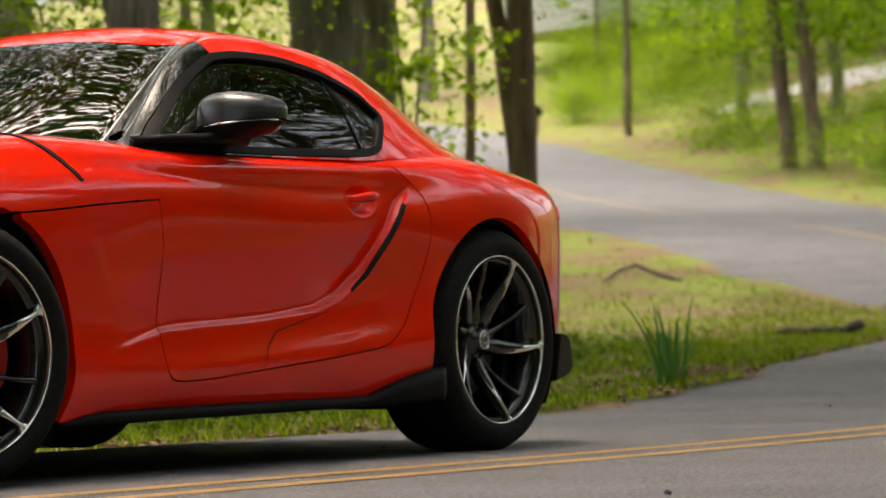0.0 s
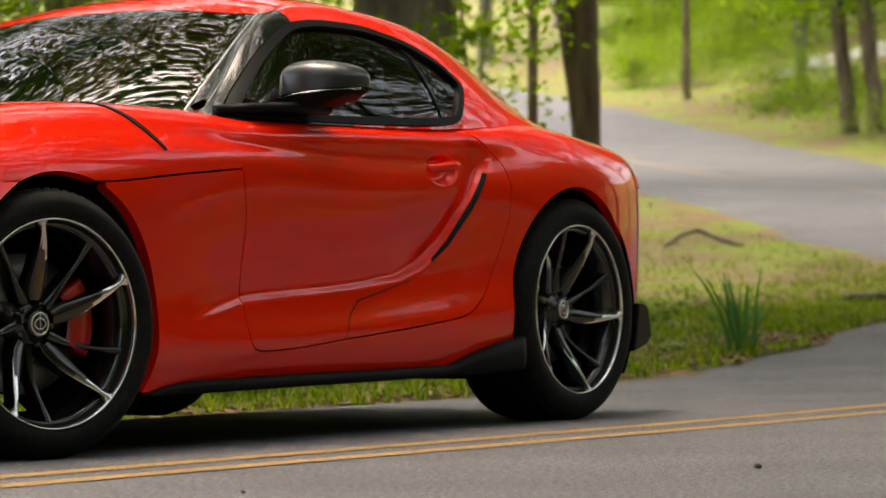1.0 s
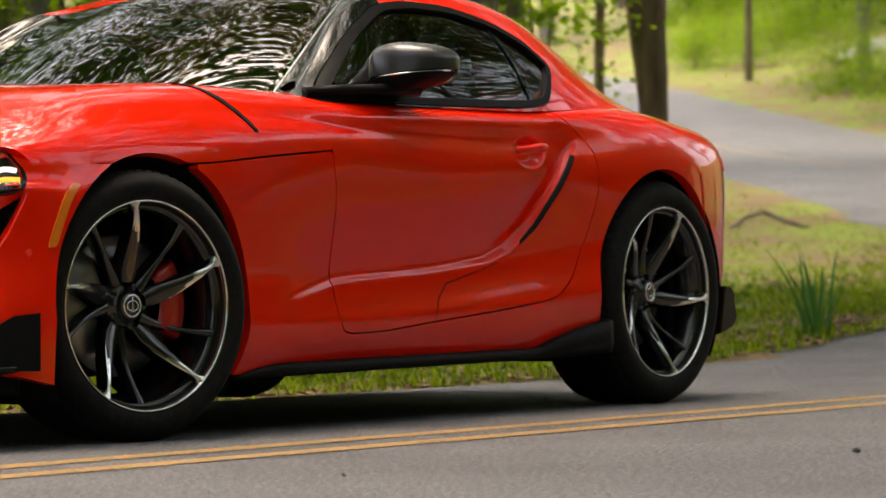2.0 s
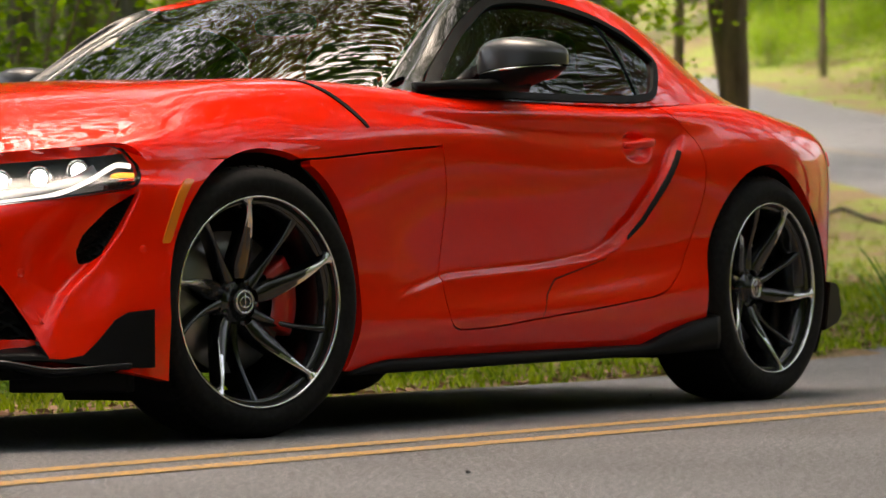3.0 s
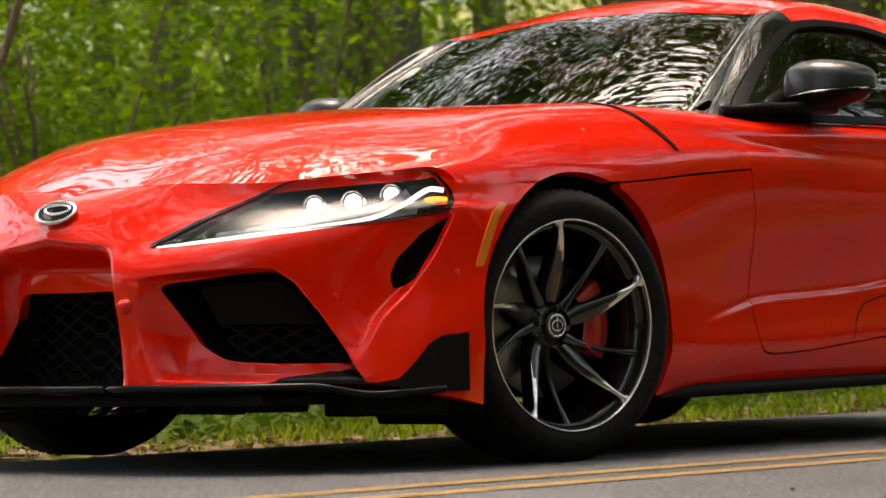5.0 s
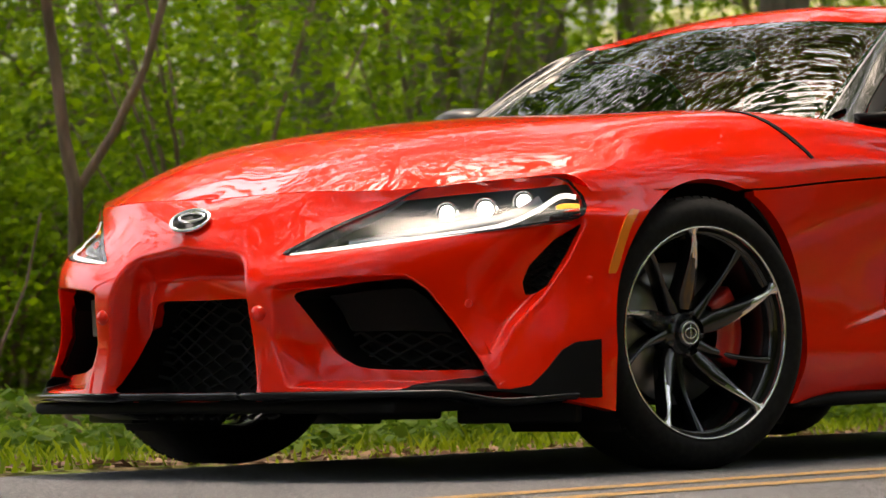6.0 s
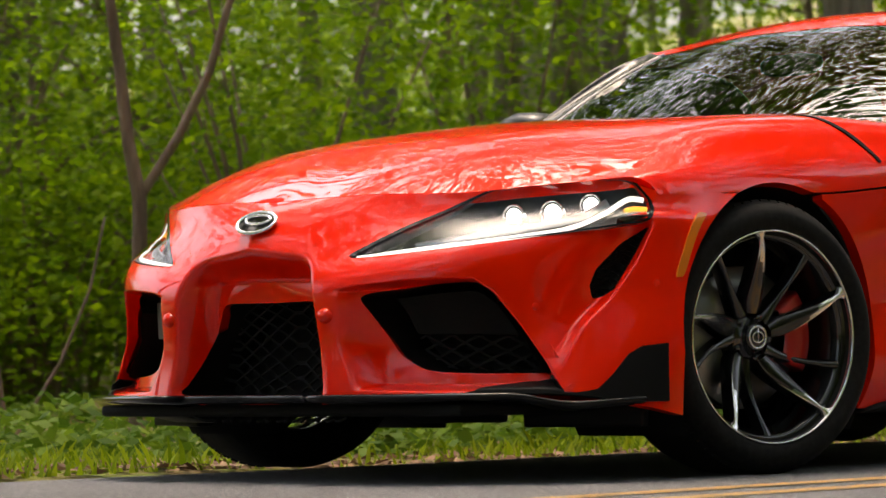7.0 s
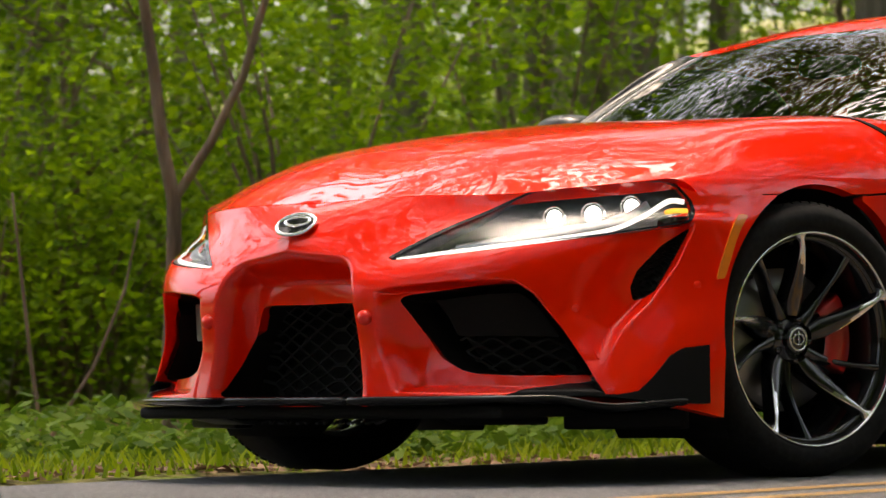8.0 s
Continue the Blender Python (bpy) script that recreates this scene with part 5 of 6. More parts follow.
def make_shrub(seed, wide, tall, count, leaf):
    rng = np.random.default_rng(seed)
    shrub = new("shrub")
    bm = bmesh.new()
    clumps = []
    for _ in range(9):
        a, r = rng.uniform(0, 6.28), wide * rng.uniform(0.2, 1.0)
        h = tall * rng.uniform(0.5, 1.0)
        path = [Vector((0.1 * math.cos(a), 0.1 * math.sin(a), -0.1)), Vector((math.cos(a) * r * 0.4, math.sin(a) * r * 0.4, h * 0.5)), Vector((math.cos(a) * r, math.sin(a) * r, h))]
        limb(bm, path, [0.016, 0.011, 0.004], 5)
        for _ in range(7):
            t = rng.uniform(0.25, 1.0)
            c = path[1].lerp(path[2], t) if t > 0.5 else path[0].lerp(path[1], t * 2)
            clumps.append((np.array(c) + rng.normal(0, 0.28 * wide, 3) * np.array([1, 1, 0.5]), rng.uniform(0.18, 0.42) * wide))
    part("branchwork", bm, BARK_BROWN, shrub)
    per = count // len(clumps)
    pts = np.concatenate([c[None] + rng.normal(0, 1, (per, 3)) * np.array([r, r, 0.28 * r]) for c, r in clumps])
    pts[:, 2] = np.maximum(pts[:, 2], 0.03)
    ob = new("foliage", quad_mesh("foliage", leaves(pts, leaf, rng, 0.2, 0.35), LEAF_SPRING))
    ob.parent = shrub
    return tagged(shrub, "light green leafy shrub on the woodland floor", "shrub", "woodland shrubs")


EYE = (-6.46, -6.03)


def polar(bearing, d):
    """A place about d steps of 0.87 m from the camera's stand, at a bearing to the right of +y, spread about the middle of the view."""
    a, d = radians(54.42 + 1.155 * (bearing - 54.25)), 0.869 * d
    return EYE[0] + math.sin(a) * d, EYE[1] + math.cos(a) * d


def clear_of_roads(x, y, m=0.6):
    d = y - float(lane(x))
    if -2.6 - m < d < float(verge(min(max(x, -30), 40))) + m and x < 45:
        return False
    if 62.5 - m < x < 68.0 and 10 < y < 33:
        return False
    off = (x - ARM_IN[0]) * ARM[1] - (y - ARM_IN[1]) * ARM[0]
    s = (x - ARM_IN[0]) * ARM[0] + (y - ARM_IN[1]) * ARM[1]
    bend = 0.006 * max(0.0, s - 45) ** 2
    off += bend
    return not (-m < off < 6.9 + m and s > -32)


def set_down(thing, x, y, turn, size=1.0, sink=0.0):
    m = pose(x, y, float(height(x, y)) - sink, 0, 0, turn) @ Matrix.Scale(size, 4)
    return m


def scatter(first, places):
    """The first of a kind at the first place, copies at the others."""
    x, y, turn, size = places[0]
    first.matrix_basis = set_down(first, x, y, turn, size)
    first.scale = (size,) * 3
    for x, y, turn, size in places[1:]:
        ob = copy_thing(first, pose(x, y, float(height(x, y)), 0, 0, turn))
        ob.scale = (size,) * 3


def build_woods():
    rng = np.random.default_rng(11)
    kinds = [
        make_tree("tree", 1, 10.5, 0.20, 5.0, 3.4, 5200, 0.13, LEAF_CANOPY, BARK, label="tall forest tree with a grey trunk and fresh leaves"),
        make_tree("tree", 2, 9.5, 0.15, 4.4, 3.0, 4600, 0.12, LEAF_CANOPY, BARK, 0.45, label="forest tree with a slightly leaning grey trunk"),
        make_tree("tree", 3, 12.0, 0.27, 5.5, 3.9, 6000, 0.14, LEAF_CANOPY, BARK, 0.2, label="stout forest tree with furrowed grey bark"),
        make_tree("tree", 4, 9.0, 0.075, 1.5, 2.2, 5500, 0.075, LEAF_SPRING, BARK_BROWN, 0.5, label="slender young tree with bright spring leaves", low_share=1.0),
        make_tree("tree", 5, 7.0, 0.055, 1.0, 1.9, 4500, 0.07, LEAF_SPRING, BARK_BROWN, 0.5, label="thin sapling with bright spring leaves", low_share=1.0),
    ]
    kinds.append(make_tree("tree", 6, 15.0, 0.24, 5.5, 8.0, 21000, 0.15, LEAF_CANOPY, BARK, 0.3, tight=0.5, bunches=2, label="broad roadside tree with wide boughs, added mostly out of view for shade and reflections"))
    spots = [[] for _ in kinds]

    def put(kind, x, y, size=None):
        spots[kind].append((x, y, rng.uniform(0, 360), size or rng.uniform(0.8, 1.2)))

    # boughs over the lane; trees added mostly out of view for shade and patterned reflections
    for x, y in ((-3.5, -7.8), (2.0, -6.6), (7.5, -6.0), (12.5, -5.2), (18.5, -3.8), (26, -1.5), (-13.5, -8.5), (-20, -7.5), (-6.5, 5.2), (-13, 6.0), (-2.6, 6.6), (4.4, 9.0), (10.5, 6.6), (-22, 5.5), polar(67.2, 27), polar(67.6, 36), polar(66.6, 46), polar(70, 60), polar(65.6, 62), polar(65.9, 80), polar(66.2, 98), polar(56.3, 62), polar(56.5, 82), (-16.0, -13.5), (-26.0, -2.0), (-19.0, 9.5), polar(65.3, 26)):
        put(5, x, y, 0.62 if x == -2.6 else 0.95 if x == 4.4 else 0.78 if y == 6.6 else 1.35 if (x, y) == polar(65.3, 26) else rng.uniform(0.92, 1.08))
    for x, y in ((9.3, 13.4), (13.6, 11.1), (16.4, 14.8), (11.2, 17.7)):
        put(1, x, y, rng.uniform(1.0, 1.15))
    # the wood behind the car
    n = 0
    while n < 58:
        b, d = rng.uniform(28, 57), 18 + 46 * rng.uniform(0, 1) ** 0.7
        x, y = polar(b, d)
        if y < float(lane(x)) + 5.2 or not clear_of_roads(x, y, 2.0) or (b > 53.5 and d < 45):
            continue
        put(int(rng.choice([3, 4, 4] if d < 30 else [0, 1, 1, 3, 4])), x, y)
        n += 1
    # the wood on the camera's side of the road and ahead of the car: seen in the paint and the glass
    n = 0
    while n < 90:
        x, y = rng.uniform(-30, 60), rng.uniform(-40, -9.5)
        if math.hypot(x - EYE[0], y - EYE[1]) < 4.5 or not clear_of_roads(x, y, 2.0):
            continue
        put(int(rng.choice([0, 1, 2, 3, 3])), x, y)
        n += 1
    n = 0
    while n < 18:
        x, y = rng.uniform(-45, -12), rng.uniform(-9, 26)
        if math.hypot(x - EYE[0], y - EYE[1]) < 5.0 or not clear_of_roads(x, y, 2.5):
            continue
        put(int(rng.choice([0, 1, 2])), x, y)
        n += 1
    # the bank beyond the upper road
    n = 0
    while n < 22:
        b, d = rng.uniform(59.6, 72), rng.uniform(92, 150)
        x, y = polar(b, d)
        off = (x - ARM_IN[0]) * ARM[1] - (y - ARM_IN[1]) * ARM[0]
        if not clear_of_roads(x, y, 2.5) or off < 9.5:
            continue
        put(int(rng.choice([3, 3, 4, 4, 4])), x, y)
        n += 1
    for b, d in ((62.9, 84), (64.4, 80), (61.9, 100)):
        put(3, *polar(b, d), rng.uniform(0.8, 1.0))
    # leafy boughs between, over the grass island's far side
    for b, d, k in ((66.5, 52, 0), (67.5, 40, 2), (69.0, 33, 1), (57.2, 118, 2), (58.3, 128, 0), (56.0, 105, 1)):
        x, y = polar(b, d)
        if clear_of_roads(x, y, 0.5):
            put(k, x, y)
    for first, places in zip(kinds, spots):
        scatter(first, places)

    shrubs = [make_shrub(20 + k, w, h, c, l) for k, (w, h, c, l) in enumerate(((1.0, 1.4, 3000, 0.055), (1.3, 1.9, 3800, 0.06), (0.8, 0.9, 2400, 0.05), (1.1, 2.6, 3800, 0.06)))]
    spots = [[] for _ in shrubs]
    n = 0
    while n < 130:
        b, d = rng.uniform(28, 58), 19 + 40 * rng.uniform(0, 1) ** 1.1
        x, y = polar(b, d)
        if y < float(lane(x)) + 4.9 or not clear_of_roads(x, y, 1.6) or (b > 49.5 and d < 40):
            continue
        spots[int(rng.integers(4))].append((x, y, rng.uniform(0, 360), rng.uniform(0.7, 1.3)))
        n += 1
    n = 0
    while n < 170:
        b, d = rng.uniform(59.3, 70), rng.uniform(64, 130)
        x, y = polar(b, d)
        off = (x - ARM_IN[0]) * ARM[1] - (y - ARM_IN[1]) * ARM[0]
        if not clear_of_roads(x, y, 1.5) or off < 9.0:
            continue
        spots[int(rng.choice([0, 2, 2, 1]))].append((x, y, rng.uniform(0, 360), rng.uniform(0.5, 1.1)))
        n += 1
    for first, places in zip(shrubs, spots):
        scatter(first, places)

    # far woods close the view
    pts = []
    for k in range(1900):
        b, d = (rng.uniform(-180, 180) if k % 2 else rng.uniform(22, 74)), rng.uniform(75, 130)
        if 56.4 < b < 59.9:
            continue
        x, y = polar(b, d)
        if not clear_of_roads(x, y, 4.0):
            continue
        c = np.array([x, y, float(height(x, y)) + rng.uniform(0.5, 17)])
        pts.append(c[None] + rng.normal(0, 1, (80, 3)) * np.array([2.0, 2.0, 0.9]))
    ob = new("far_woods", quad_mesh("far_woods", leaves(np.concatenate(pts), 0.45, rng), LEAF_MID))
    tagged(ob, "dense green woodland closing the distance", "woods", kind="stuff")
    pts = []
    for _ in range(900):
        b, d = rng.uniform(26, 56.3), rng.uniform(24, 74)
        x, y = polar(b, d)
        if y < float(lane(x)) + 8 or not clear_of_roads(x, y, 3.0):
            continue
        c = np.array([x, y, float(height(x, y)) + 0.15 + 6.0 * rng.uniform(0, 1) ** 1.3])
        pts.append(c[None] + rng.normal(0, 1, (70, 3)) * np.array([0.8, 0.8, 0.26]))
    for _ in range(330):
        b, d = rng.uniform(52.3, 56.4), rng.uniform(50, 74)
        x, y = polar(b, d)
        c = np.array([x, y, float(height(x, y)) + 7.5 * rng.uniform(0, 1)])
        pts.append(c[None] + rng.normal(0, 1, (70, 3)) * np.array([0.9, 0.9, 0.3]))
    for _ in range(260):
        b, d = rng.uniform(61.3, 66), rng.uniform(74, 96)
        x, y = polar(b, d)
        c = np.array([x, y, float(height(x, y)) + 2.2 + 4.5 * rng.uniform(0, 1)])
        pts.append(c[None] + rng.normal(0, 1, (60, 3)) * np.array([1.0, 1.0, 0.3]))
    for _ in range(2600):
        b, d = rng.uniform(59.2, 70), 62 + 70 * rng.uniform(0, 1) ** 1.4
        x, y = polar(b, d)
        off = (x - ARM_IN[0]) * ARM[1] - (y - ARM_IN[1]) * ARM[0]
        if not clear_of_roads(x, y, 1.6) or off < 8.4:
            continue
        c = np.array([x, y, float(height(x, y)) + 0.1 + 1.1 * rng.uniform(0, 1) ** 2.5])
        pts.append(c[None] + rng.normal(0, 1, (50, 3)) * np.array([0.7, 0.7, 0.2]))
    ob = new("undergrowth", quad_mesh("undergrowth", leaves(np.concatenate(pts), 0.085, rng, 0.15, 0.35), LEAF_SPRING))
    tagged(ob, "bright spring undergrowth between the trunks", "undergrowth", kind="stuff")


def build_near_side():
    rng = np.random.default_rng(31)
    # dense thicket out of view, added so the paint reflects dark woods
    pts = []
    for _ in range(2600):
        x, y = rng.uniform(-38, 75), rng.uniform(-34, -12.0)
        if not clear_of_roads(x, y, 3.0) or math.hypot(x - EYE[0], y - EYE[1]) < 6:
            continue
        c = np.array([x, y, float(height(x, y)) + 0.2 + 8.0 * rng.uniform(0, 1) ** 1.2])
        pts.append(c[None] + rng.normal(0, 1, (70, 3)) * np.array([1.4, 1.4, 0.6]))
    ob = new("thicket", quad_mesh("thicket", leaves(np.concatenate(pts), 0.36, rng, 0.15, 0.6), LEAF_SHADED_THICKET))
    tagged(ob, "leafy thicket out of view across the lane, leaves darkened to stand for shade", "thicket", kind="stuff")


def single_tree(name, label, x, y, stems, bark, leaves_at=(), leaf=0.1, count=0):
    """A tree set out by its stems: lists of (right, up, radius) in metres, seen from the camera's stand."""
    t = new(name)
    a = math.atan2(x - EYE[0], y - EYE[1])
    right = Vector((math.cos(a), -math.sin(a), 0))
    bm = bmesh.new()
    for stem in stems:
        path = [right * s + Vector((0, 0, u)) for s, u, _ in stem]
        fine, rad = [], []
        for k in range(len(path) - 1):
            for q in np.linspace(0, 1, 5, endpoint=False):
                fine.append(path[k].lerp(path[k + 1], q))
                rad.append(stem[k][2] + (stem[k + 1][2] - stem[k][2]) * q)
        fine.append(path[-1])
        rad.append(stem[-1][2])
        fine = [p + Vector((noise.noise(p * 1.7) * 0.45 * r ** 1.2, noise.noise(p * 1.7 + Vector((9, 0, 0))) * 0.45 * r ** 1.2, 0)) for p, r in zip(fine, rad)]
        limb(bm, fine, rad, 14)
    bmesh.ops.recalc_face_normals(bm, faces=bm.faces)
    part("trunk", bm, bark, t)
    if count:
        rng = np.random.default_rng(int(abs(x * 100)))
        pts = []
        for s, u, r in leaves_at:
            c = np.array(right * s + Vector((0, 0, u)))
            pts.append(c[None] + rng.normal(0, 1, (count, 3)) * np.array([r, r, r * 0.4]))
        ob = new("crown", quad_mesh("crown", leaves(np.concatenate(pts), leaf, rng), LEAF_SPRING))
        ob.parent = t
    t.matrix_basis = pose(x, y, float(height(x, y)))
    return tagged(t, label, "tree")


def build_single_trees():
    x, y = polar(58.75, 36)
    single_tree("forked_tree", "grey forked trunk at the edge of the grass island", x, y,
                [[(0.10, -0.3, 0.17), (0.07, 0.6, 0.145), (0.06, 1.6, 0.135), (0.05, 3.2, 0.125), (0.04, 8, 0.10)], [(0.03, 1.5, 0.09), (-0.12, 2.6, 0.085), (-0.22, 3.3, 0.075), (-0.45, 5, 0.06), (-0.8, 8, 0.04)]], BARK_BROWN,
                [(-0.7, 1.2, 0.25), (-0.5, 0.8, 0.3), (-1.3, 2.9, 0.4), (-1.6, 2.2, 0.3), (0.5, 3.3, 0.3), (-0.3, 6, 1.5), (0.6, 7, 1.5)], 0.09, 130)
    x, y = polar(58.0, 40)
    single_tree("sapling", "thin brown sapling beside the upper road", x, y, [[(0, -0.3, 0.065), (0.02, 1.5, 0.055), (0.05, 3.4, 0.05), (0.1, 8, 0.03)]], BARK_BROWN,
                [(0.1, 0.9, 0.3), (-0.4, 1.6, 0.3), (-0.5, 2.6, 0.4), (0.3, 5, 0.9), (-0.3, 6.5, 1.2)], 0.09, 120)
    # the forty high clumps, out of view, are added to shade the island
    x, y = polar(55.95, 34)
    single_tree("old_tree", "thick old trunk with deeply furrowed grey-brown bark", x, y, [[(0, -0.4, 0.40), (0, 1.0, 0.345), (0.01, 3.2, 0.325), (0.0, 9, 0.27)]], BARK,
                [(0.7, 2.4, 0.35), (-0.8, 3.1, 0.4), (0.4, 3.2, 0.3), (0.3, 8, 1.6), (-1.0, 8.5, 1.6)] + [(7.0 * math.sin(3.1 * k), 7.5 + 4.0 * abs(math.sin(1.7 * k)), 2.2) for k in range(40)], 0.12, 140)
    x, y = polar(56.72, 35)
    single_tree("vine_tree", "vine-covered trunk with small leafy shoots", x, y, [[(0, -0.4, 0.18), (0.02, 1.0, 0.16), (0, 3.2, 0.14), (0.1, 9, 0.10)], [(0.2, -0.2, 0.02), (0.28, 1.4, 0.018), (0.16, 3.2, 0.015)], [(0.40, -0.2, 0.015), (0.34, 1.8, 0.015), (0.5, 3.6, 0.012)]], BARK,
                [(0.5, 1.9, 0.25), (0.7, 2.4, 0.3), (0.3, 2.9, 0.25), (1.0, 3.2, 0.35), (0.9, 2.7, 0.2)], 0.085, 110)
    low = [(-1.3, 2.5), (-0.5, 3.1), (0.6, 2.7), (1.3, 3.3), (0.0, 3.8)]
    for b, d, r, lean, lab in ((60.16, 90, 0.085, 0.0, "slim dark trunk on the wooded bank"), (62.56, 76.5, 0.15, -0.30, "dark trunk beside the upper road"), (62.97, 76, 0.145, -0.34, "dark trunk beside the upper road"),
                               (61.83, 88, 0.14, 0.0, "grey trunk on the wooded bank"), (63.25, 86, 0.14, -0.2, "grey trunk on the wooded bank")):
        x, y = polar(b, d)
        near = r > 0.1
        single_tree("bank_tree", lab, x, y, [[(0, -0.4, r * 1.35), (0.25 * lean, 0.8, r * 1.05), (lean, 3.0, r * 0.9), (1.4 * lean, 5.5, r * 0.8), (1.6 * lean, 13, r * 0.5)]], BARK_BROWN if "dark" in lab else BARK,
                    [(s, u, 0.55) for s, u in low] * near + [(s, u, 1.3) for s, u in ((-1.8, 5.2), (1.6, 4.6), (0.4, 6.5), (-0.8, 8), (1.8, 8.5), (2.4, 6), (-2.6, 7))], 0.16, 170)
    # young forked tree at the roadside
    x, y = 2.48, 4.19
    single_tree("forked_sapling", "slender forked sapling with bare brown stems", x, y,
                [[(-0.012, -0.2, 0.036), (-0.020, 0.3, 0.033), (0.0, 0.62, 0.032), (0.005, 0.98, 0.030), (-0.035, 1.20, 0.026), (-0.065, 1.50, 0.024), (-0.105, 1.80, 0.021), (-0.16, 3.2, 0.014)],
                 [(0.005, 0.98, 0.020), (0.16, 1.22, 0.019), (0.29, 1.48, 0.017), (0.37, 1.75, 0.015), (0.47, 2.0, 0.013), (0.6, 3.0, 0.009)]], BARK_BROWN,
                [(0.7, 3.0, 0.35), (-0.3, 3.2, 0.35), (0.1, 3.5, 0.4)], 0.08, 120)
    x, y = 2.10, 4.26
    single_tree("fallen_stick", "thin bare stick leaning in the undergrowth", x, y, [[(-0.22, -0.05, 0.008), (0.02, 0.33, 0.007), (0.14, 0.62, 0.006), (0.20, 0.9, 0.004)]], BARK_BROWN)
    x, y = 1.83, 4.25
    single_tree("bare_stem", "thin bare stem rising from the undergrowth", x, y, [[(0.03, -0.1, 0.009), (-0.03, 0.4, 0.008), (-0.09, 1.0, 0.005)]], BARK_BROWN)


def build_ground_cover():
    rng = np.random.default_rng(5)
    # verge and island: grass blades, ground cover and dry leaves
    blades, cover, litter = [], [], []
    n = 60000
    x = rng.uniform(-4, 34, n)
    off = rng.exponential(1.8, n) - 0.06
    y = lane(x) + verge(np.clip(x, -30, 40)) + off
    along = (x + 6.25) * 0.862 + (y + 6.29) * 0.506
    inner = (x - ARM_IN[0]) * ARM[1] - (y - ARM_IN[1]) * ARM[0]
    ok = inner < -0.2
    x, y, along = x[ok], y[ok], along[ok]
    z = height(x, y) + 0.01
    patch = np.array([noise.noise(Vector((a * 0.55, b * 0.55, 4.0))) for a, b in zip(x, y)])
    kind = rng.uniform(0, 1, len(x)) + patch * 1.1 + 0.18 * (x > 6) * np.clip((y - lane(x) - verge(np.clip(x, -30, 40))) / 1.5, 0, 1)
    g = kind < 0.75
    P = np.stack([x, y, z], 1)
    # grass: upright blades
    Q = P[g]
    m = len(Q)
    a = rng.uniform(0, 6.28, m)
    h = rng.uniform(0.018, 0.060, m) * (1 + 0.8 * rng.uniform(0, 1, m) ** 6)
    w = rng.uniform(0.004, 0.010, m)
    lean = np.stack([np.cos(a), np.sin(a), np.zeros(m)], 1) * (h * 0.55)[:, None]
    across_ = np.stack([-np.sin(a), np.cos(a), np.zeros(m)], 1) * w[:, None]
    up = np.array([0, 0, 1.0])[None] * h[:, None]
    V = np.stack([Q - across_, Q + across_, Q + lean * 0.4 + up * 0.65 + across_ * 0.6, Q + lean + up], 1)
    ob = new("grass", quad_mesh("grass", V, BLADE))
    tagged(ob, "short bright grass on the verge", "grass", kind="stuff")
    # dry leaves lying flat
    Q = P[~g]
    k = 9000
    x2 = rng.uniform(-4, 26, k)
    y2 = lane(x2) + verge(np.clip(x2, -30, 40)) + np.abs(rng.normal(0, 0.5, k)) - 0.05
    Q = np.concatenate([Q, np.stack([x2, y2, height(x2, y2) + 0.02], 1)])
    V = leaves(Q, 0.055, rng, 0.0, 0.25)
    V[..., 2] = np.maximum(V[..., 2], Q[:, None, 2] + 0.002)
    ob = new("leaf_litter", quad_mesh("leaf_litter", V, LITTER))
    tagged(ob, "dry brown leaves along the road edge", "leaf litter", kind="stuff")
    # leafy ground cover at the wood's edge
    k = 900
    x3 = rng.uniform(-4, 16, k)
    y3 = lane(x3) + verge(np.clip(x3, -30, 40)) + 0.75 + np.abs(rng.normal(0, 1.0, k)) + 0.1 * np.maximum(0, x3 - 6)
    pts = []
    for a, b in zip(x3, y3):
        if a > 7 and rng.uniform() < 0.7:
            continue
        hh = rng.uniform(0.05, 0.24)
        pts.append(np.array([a, b, float(height(a, b))])[None] + np.stack([rng.normal(0, 0.10, 26), rng.normal(0, 0.10, 26), rng.uniform(0.2, 1.0, 26) * hh], 1))
    ob = new("ground_cover", quad_mesh("ground_cover", leaves(np.concatenate(pts), 0.055, rng, 0.1, 0.3), LEAF_COVER))
    tagged(ob, "low leafy plants at the wood's edge", "ground cover", kind="stuff")


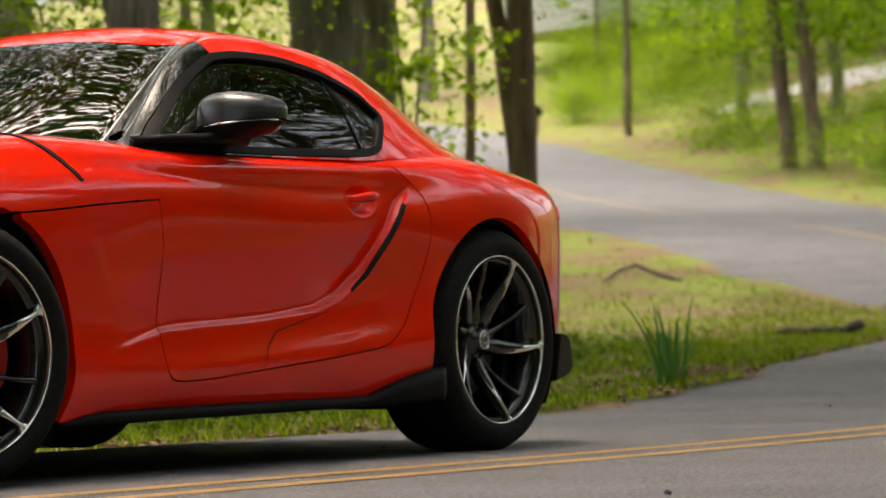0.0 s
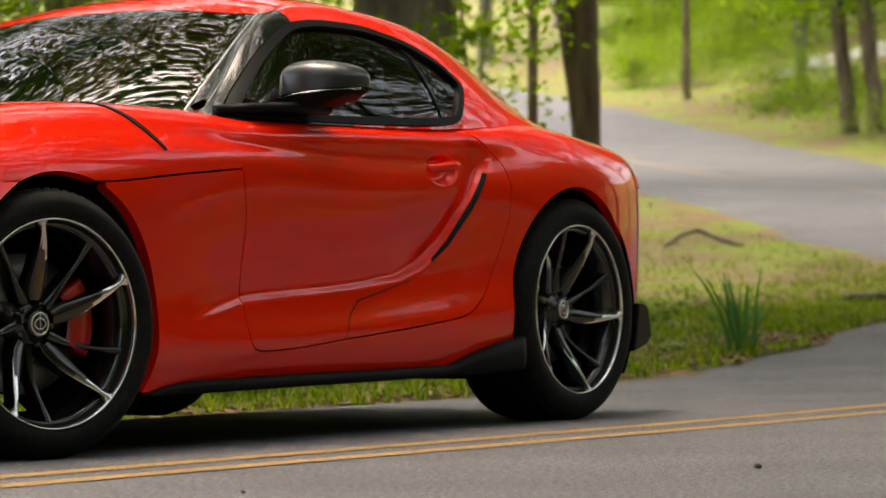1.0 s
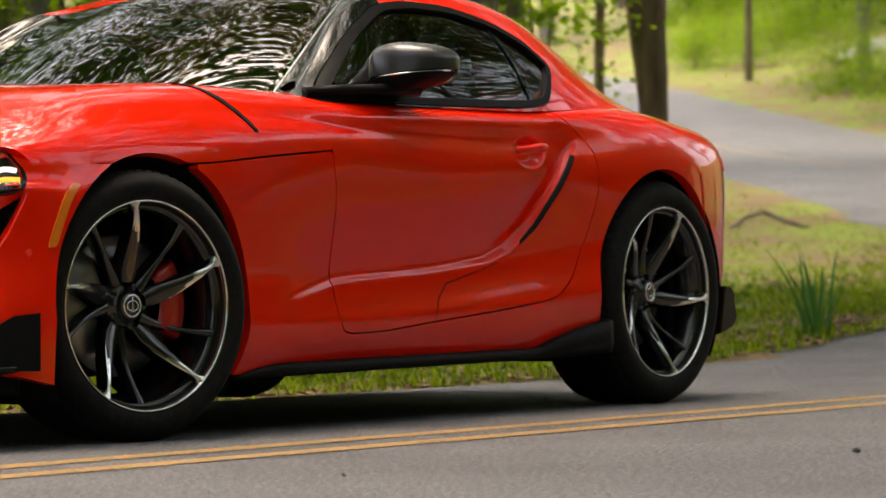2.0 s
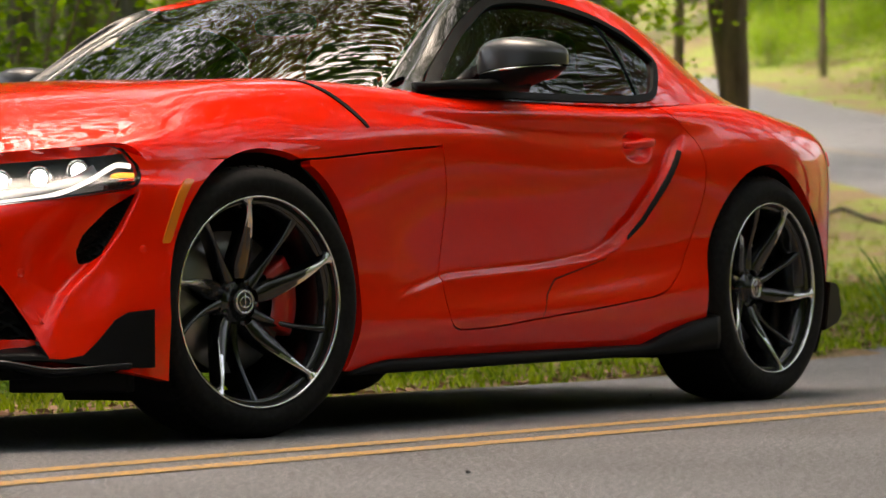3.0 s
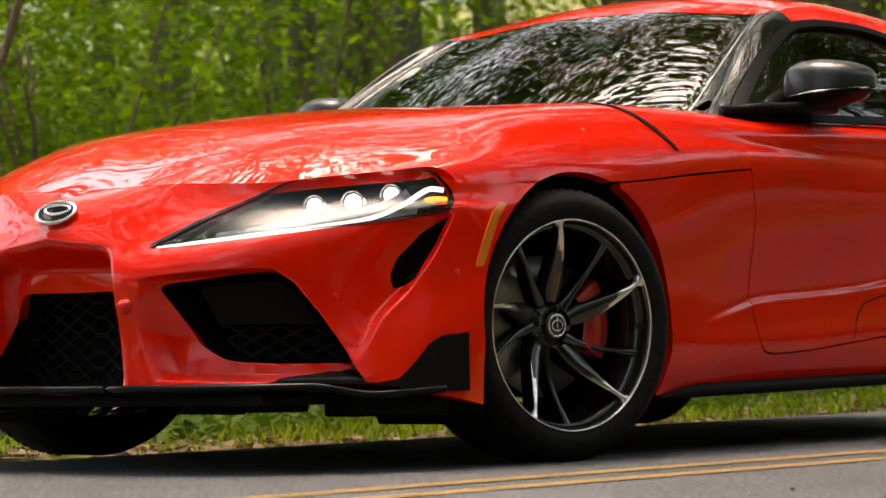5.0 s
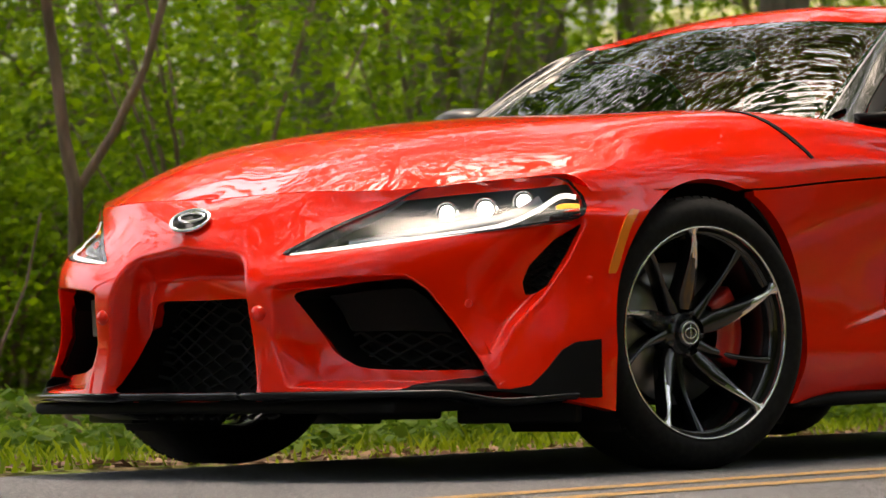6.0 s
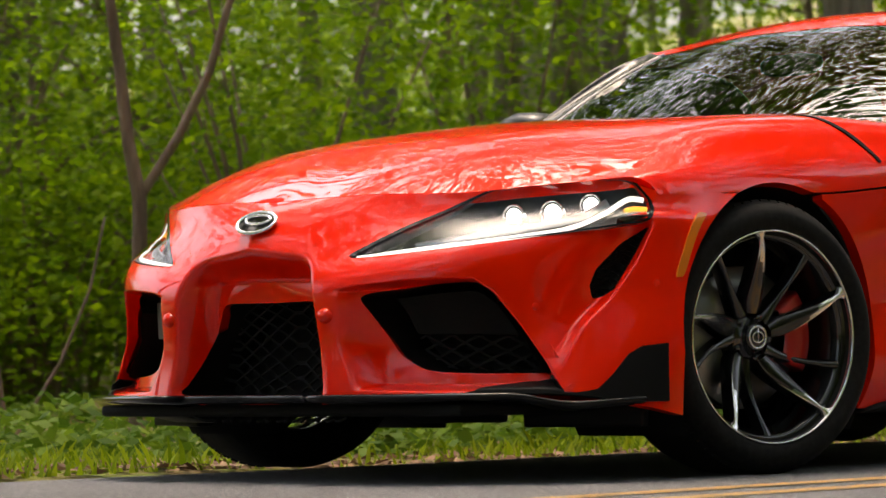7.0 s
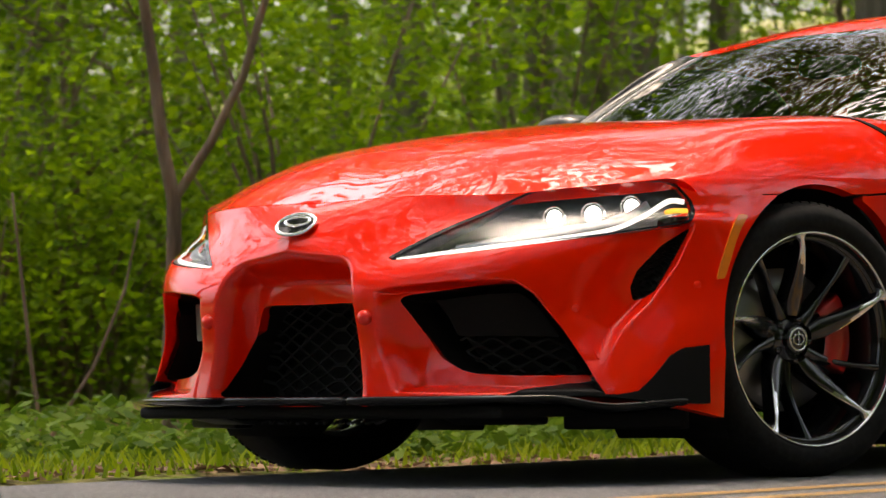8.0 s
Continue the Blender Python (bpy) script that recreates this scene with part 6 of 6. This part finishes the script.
def build_small_things():
    rng = np.random.default_rng(8)
    # iris clump
    x, y = 9.0, 2.0
    clump = new("iris_clump")
    for k in range(24):
        a = rng.uniform(0, 6.28)
        r = rng.uniform(0, 0.12)
        h = rng.uniform(0.26, 0.54)
        out = rng.uniform(0.05, 0.75) * h
        bm = bmesh.new()
        rows = []
        for t in np.linspace(0, 1, 7):
            c = Vector((math.cos(a) * (r + out * t ** 1.6), math.sin(a) * (r + out * t ** 1.6), h * (t - 0.12 * t ** 3)))
            w = 0.014 * (1 - t) ** 0.6 + 0.0015
            q = Vector((-math.sin(a), math.cos(a), 0)) * w
            rows.append([bm.verts.new(c - q), bm.verts.new(c + Vector((math.cos(a), math.sin(a), 0)) * 0.004), bm.verts.new(c + q)])
        for p, q in zip(rows, rows[1:]):
            bm.faces.new((p[0], p[1], q[1], q[0]))
            bm.faces.new((p[1], p[2], q[2], q[1]))
        part("leaf_blade", bm, IRIS_LEAF, clump)
    clump.matrix_basis = pose(x, y, float(height(x, y)))
    tagged(clump, "clump of sword-shaped green iris leaves in the grass", "plant")

    def stick(name, label, path, radii, mat):
        ob = new(name)
        bm = bmesh.new()
        base = Vector(path[0])
        P = [Vector(p) - base for p in path]
        fine, rad = [], []
        for k in range(len(P) - 1):
            for q in np.linspace(0, 1, 4, endpoint=False):
                fine.append(P[k].lerp(P[k + 1], q) + Vector((0, 0, noise.noise(P[k].lerp(P[k + 1], q) * 5) * radii[k] * 0.8)))
                rad.append(radii[k] + (radii[k + 1] - radii[k]) * q)
        fine.append(P[-1])
        rad.append(radii[-1])
        limb(bm, fine, rad, 9)
        bmesh.ops.recalc_face_normals(bm, faces=bm.faces)
        part("wood", bm, mat, ob)
        ob.matrix_basis = Matrix.Translation(base)
        return tagged(ob, label, "branch")

    def on_ground(b, d, up=0.02):
        x, y = polar(b, d)
        return (x, y, float(height(x, y)) + up)

    stick("fallen_log", "dark rotten branch lying at the tip of the island", [on_ground(62.45, 33.6, 0.02), on_ground(62.75, 33.6, 0.06), on_ground(63.1, 33.4, 0.055), on_ground(63.5, 33.4, 0.04), on_ground(63.75, 33.6, 0.11)], [0.02, 0.045, 0.05, 0.045, 0.05], WOOD_DARK)
    stick("fallen_branch", "thin bent branch lying on the mossy grass", [on_ground(59.9, 45, 0.02), on_ground(60.15, 45.5, 0.12), on_ground(60.4, 46, 0.14), on_ground(60.65, 45.6, 0.08), on_ground(61.05, 45, 0.02)], [0.016, 0.020, 0.026, 0.028, 0.02], WOOD_DARK)
    stick("twig", "thin twig lying in the grass", [on_ground(61.9, 26, 0.01), on_ground(62.1, 25.6, 0.05), on_ground(62.35, 25, 0.02)], [0.008, 0.010, 0.008], WOOD_DARK)
    # stones on the asphalt
    for sx, sy, sr in ((0.14, -2.75, 0.009), (2.6, -0.4, 0.006), (-1.0, -2.2, 0.005), (6.9, 0.1, 0.007)):
        bm = bmesh.new()
        bmesh.ops.create_icosphere(bm, subdivisions=2, radius=sr)
        for v in bm.verts:
            v.co *= 1 + 0.35 * noise.noise(v.co * 160 + Vector((sx, sy, 0)))
            v.co.z *= 0.7
        me_ob = new("pebble")
        part("stone", bm, ASPHALT, me_ob)
        me_ob.matrix_basis = pose(sx, sy, float(height(sx, sy)) + sr * 0.6)
        tagged(me_ob, "small grey pebble on the asphalt", "pebble", "pebbles on the road")
    # mailbox on a post
    x, y = polar(58.80, 94)
    box = new("mailbox")
    bm = bmesh.new()
    rbox(bm, (0, 0, 0.5), (0.10, 0.10, 1.1), 0.01)
    part("post", bm, WOOD_DARK, box)
    bm = bmesh.new()
    prof = [(-0.11, 0)] + [(0.11 * math.cos(a), 0.13 + 0.11 * math.sin(a)) for a in np.linspace(math.pi, 0, 9)] + [(0.11, 0)]
    f = [bm.verts.new((-0.27, p, 1.05 + q)) for p, q in prof]
    g = [bm.verts.new((0.27, p, 1.05 + q)) for p, q in prof]
    bm.faces.new(f)
    bm.faces.new(g)
    for i in range(len(f)):
        bm.faces.new((f[i], f[(i + 1) % len(f)], g[(i + 1) % len(f)], g[i]))
    bmesh.ops.recalc_face_normals(bm, faces=bm.faces)
    part("box", bm, BLACK_SATIN, box, smooth=False)
    box.matrix_basis = pose(x, y, float(height(x, y)) - 0.60, 0, 0, 20)
    tagged(box, "dark mailbox on a wooden post by the upper road", "mailbox")


def build_house():
    x, y = polar(60.66, 122)
    house = new("house")
    wall = speckled("pale_siding", (0.50, 0.48, 0.44), (0.60, 0.58, 0.54), 8.0, 0.7, 0.1, 0.002)
    tiles = speckled("grey_shingle", (0.07, 0.065, 0.06), (0.13, 0.12, 0.11), 20.0, 0.8, 0.3, 0.01)
    dark = material("dark_window", (0.02, 0.025, 0.03), 0.1)
    bm = bmesh.new()
    rbox(bm, (0, 0, 1.7), (9, 6, 4.0), 0.03)
    part("wall", bm, wall, house, smooth=False)
    bm = bmesh.new()
    a = [bm.verts.new(p) for p in ((-4.9, -3.4, 3.6), (-4.9, 0, 5.6), (-4.9, 3.4, 3.6))]
    b = [bm.verts.new(p) for p in ((4.9, -3.4, 3.6), (4.9, 0, 5.6), (4.9, 3.4, 3.6))]
    for f in ((a[0], a[1], b[1], b[0]), (a[1], a[2], b[2], b[1]), (a[2], a[0], b[0], b[2]), tuple(a), tuple(b)):
        bm.faces.new(f)
    bmesh.ops.recalc_face_normals(bm, faces=bm.faces)
    part("roof", bm, tiles, house, smooth=False)
    for wx in (-3.0, 0.0, 3.0):
        bm = bmesh.new()
        rbox(bm, (wx, -3.02, 2.2), (1.1, 0.08, 1.3), 0.01)
        part("window", bm, dark, house, smooth=False)
    house.matrix_basis = pose(x, y, float(height(x, y)), 0, 0, -28)
    tagged(house, "pale house with a grey roof among the trees", "house")


build_house()
build_woods()
build_near_side()
build_single_trees()
build_ground_cover()
build_small_things()
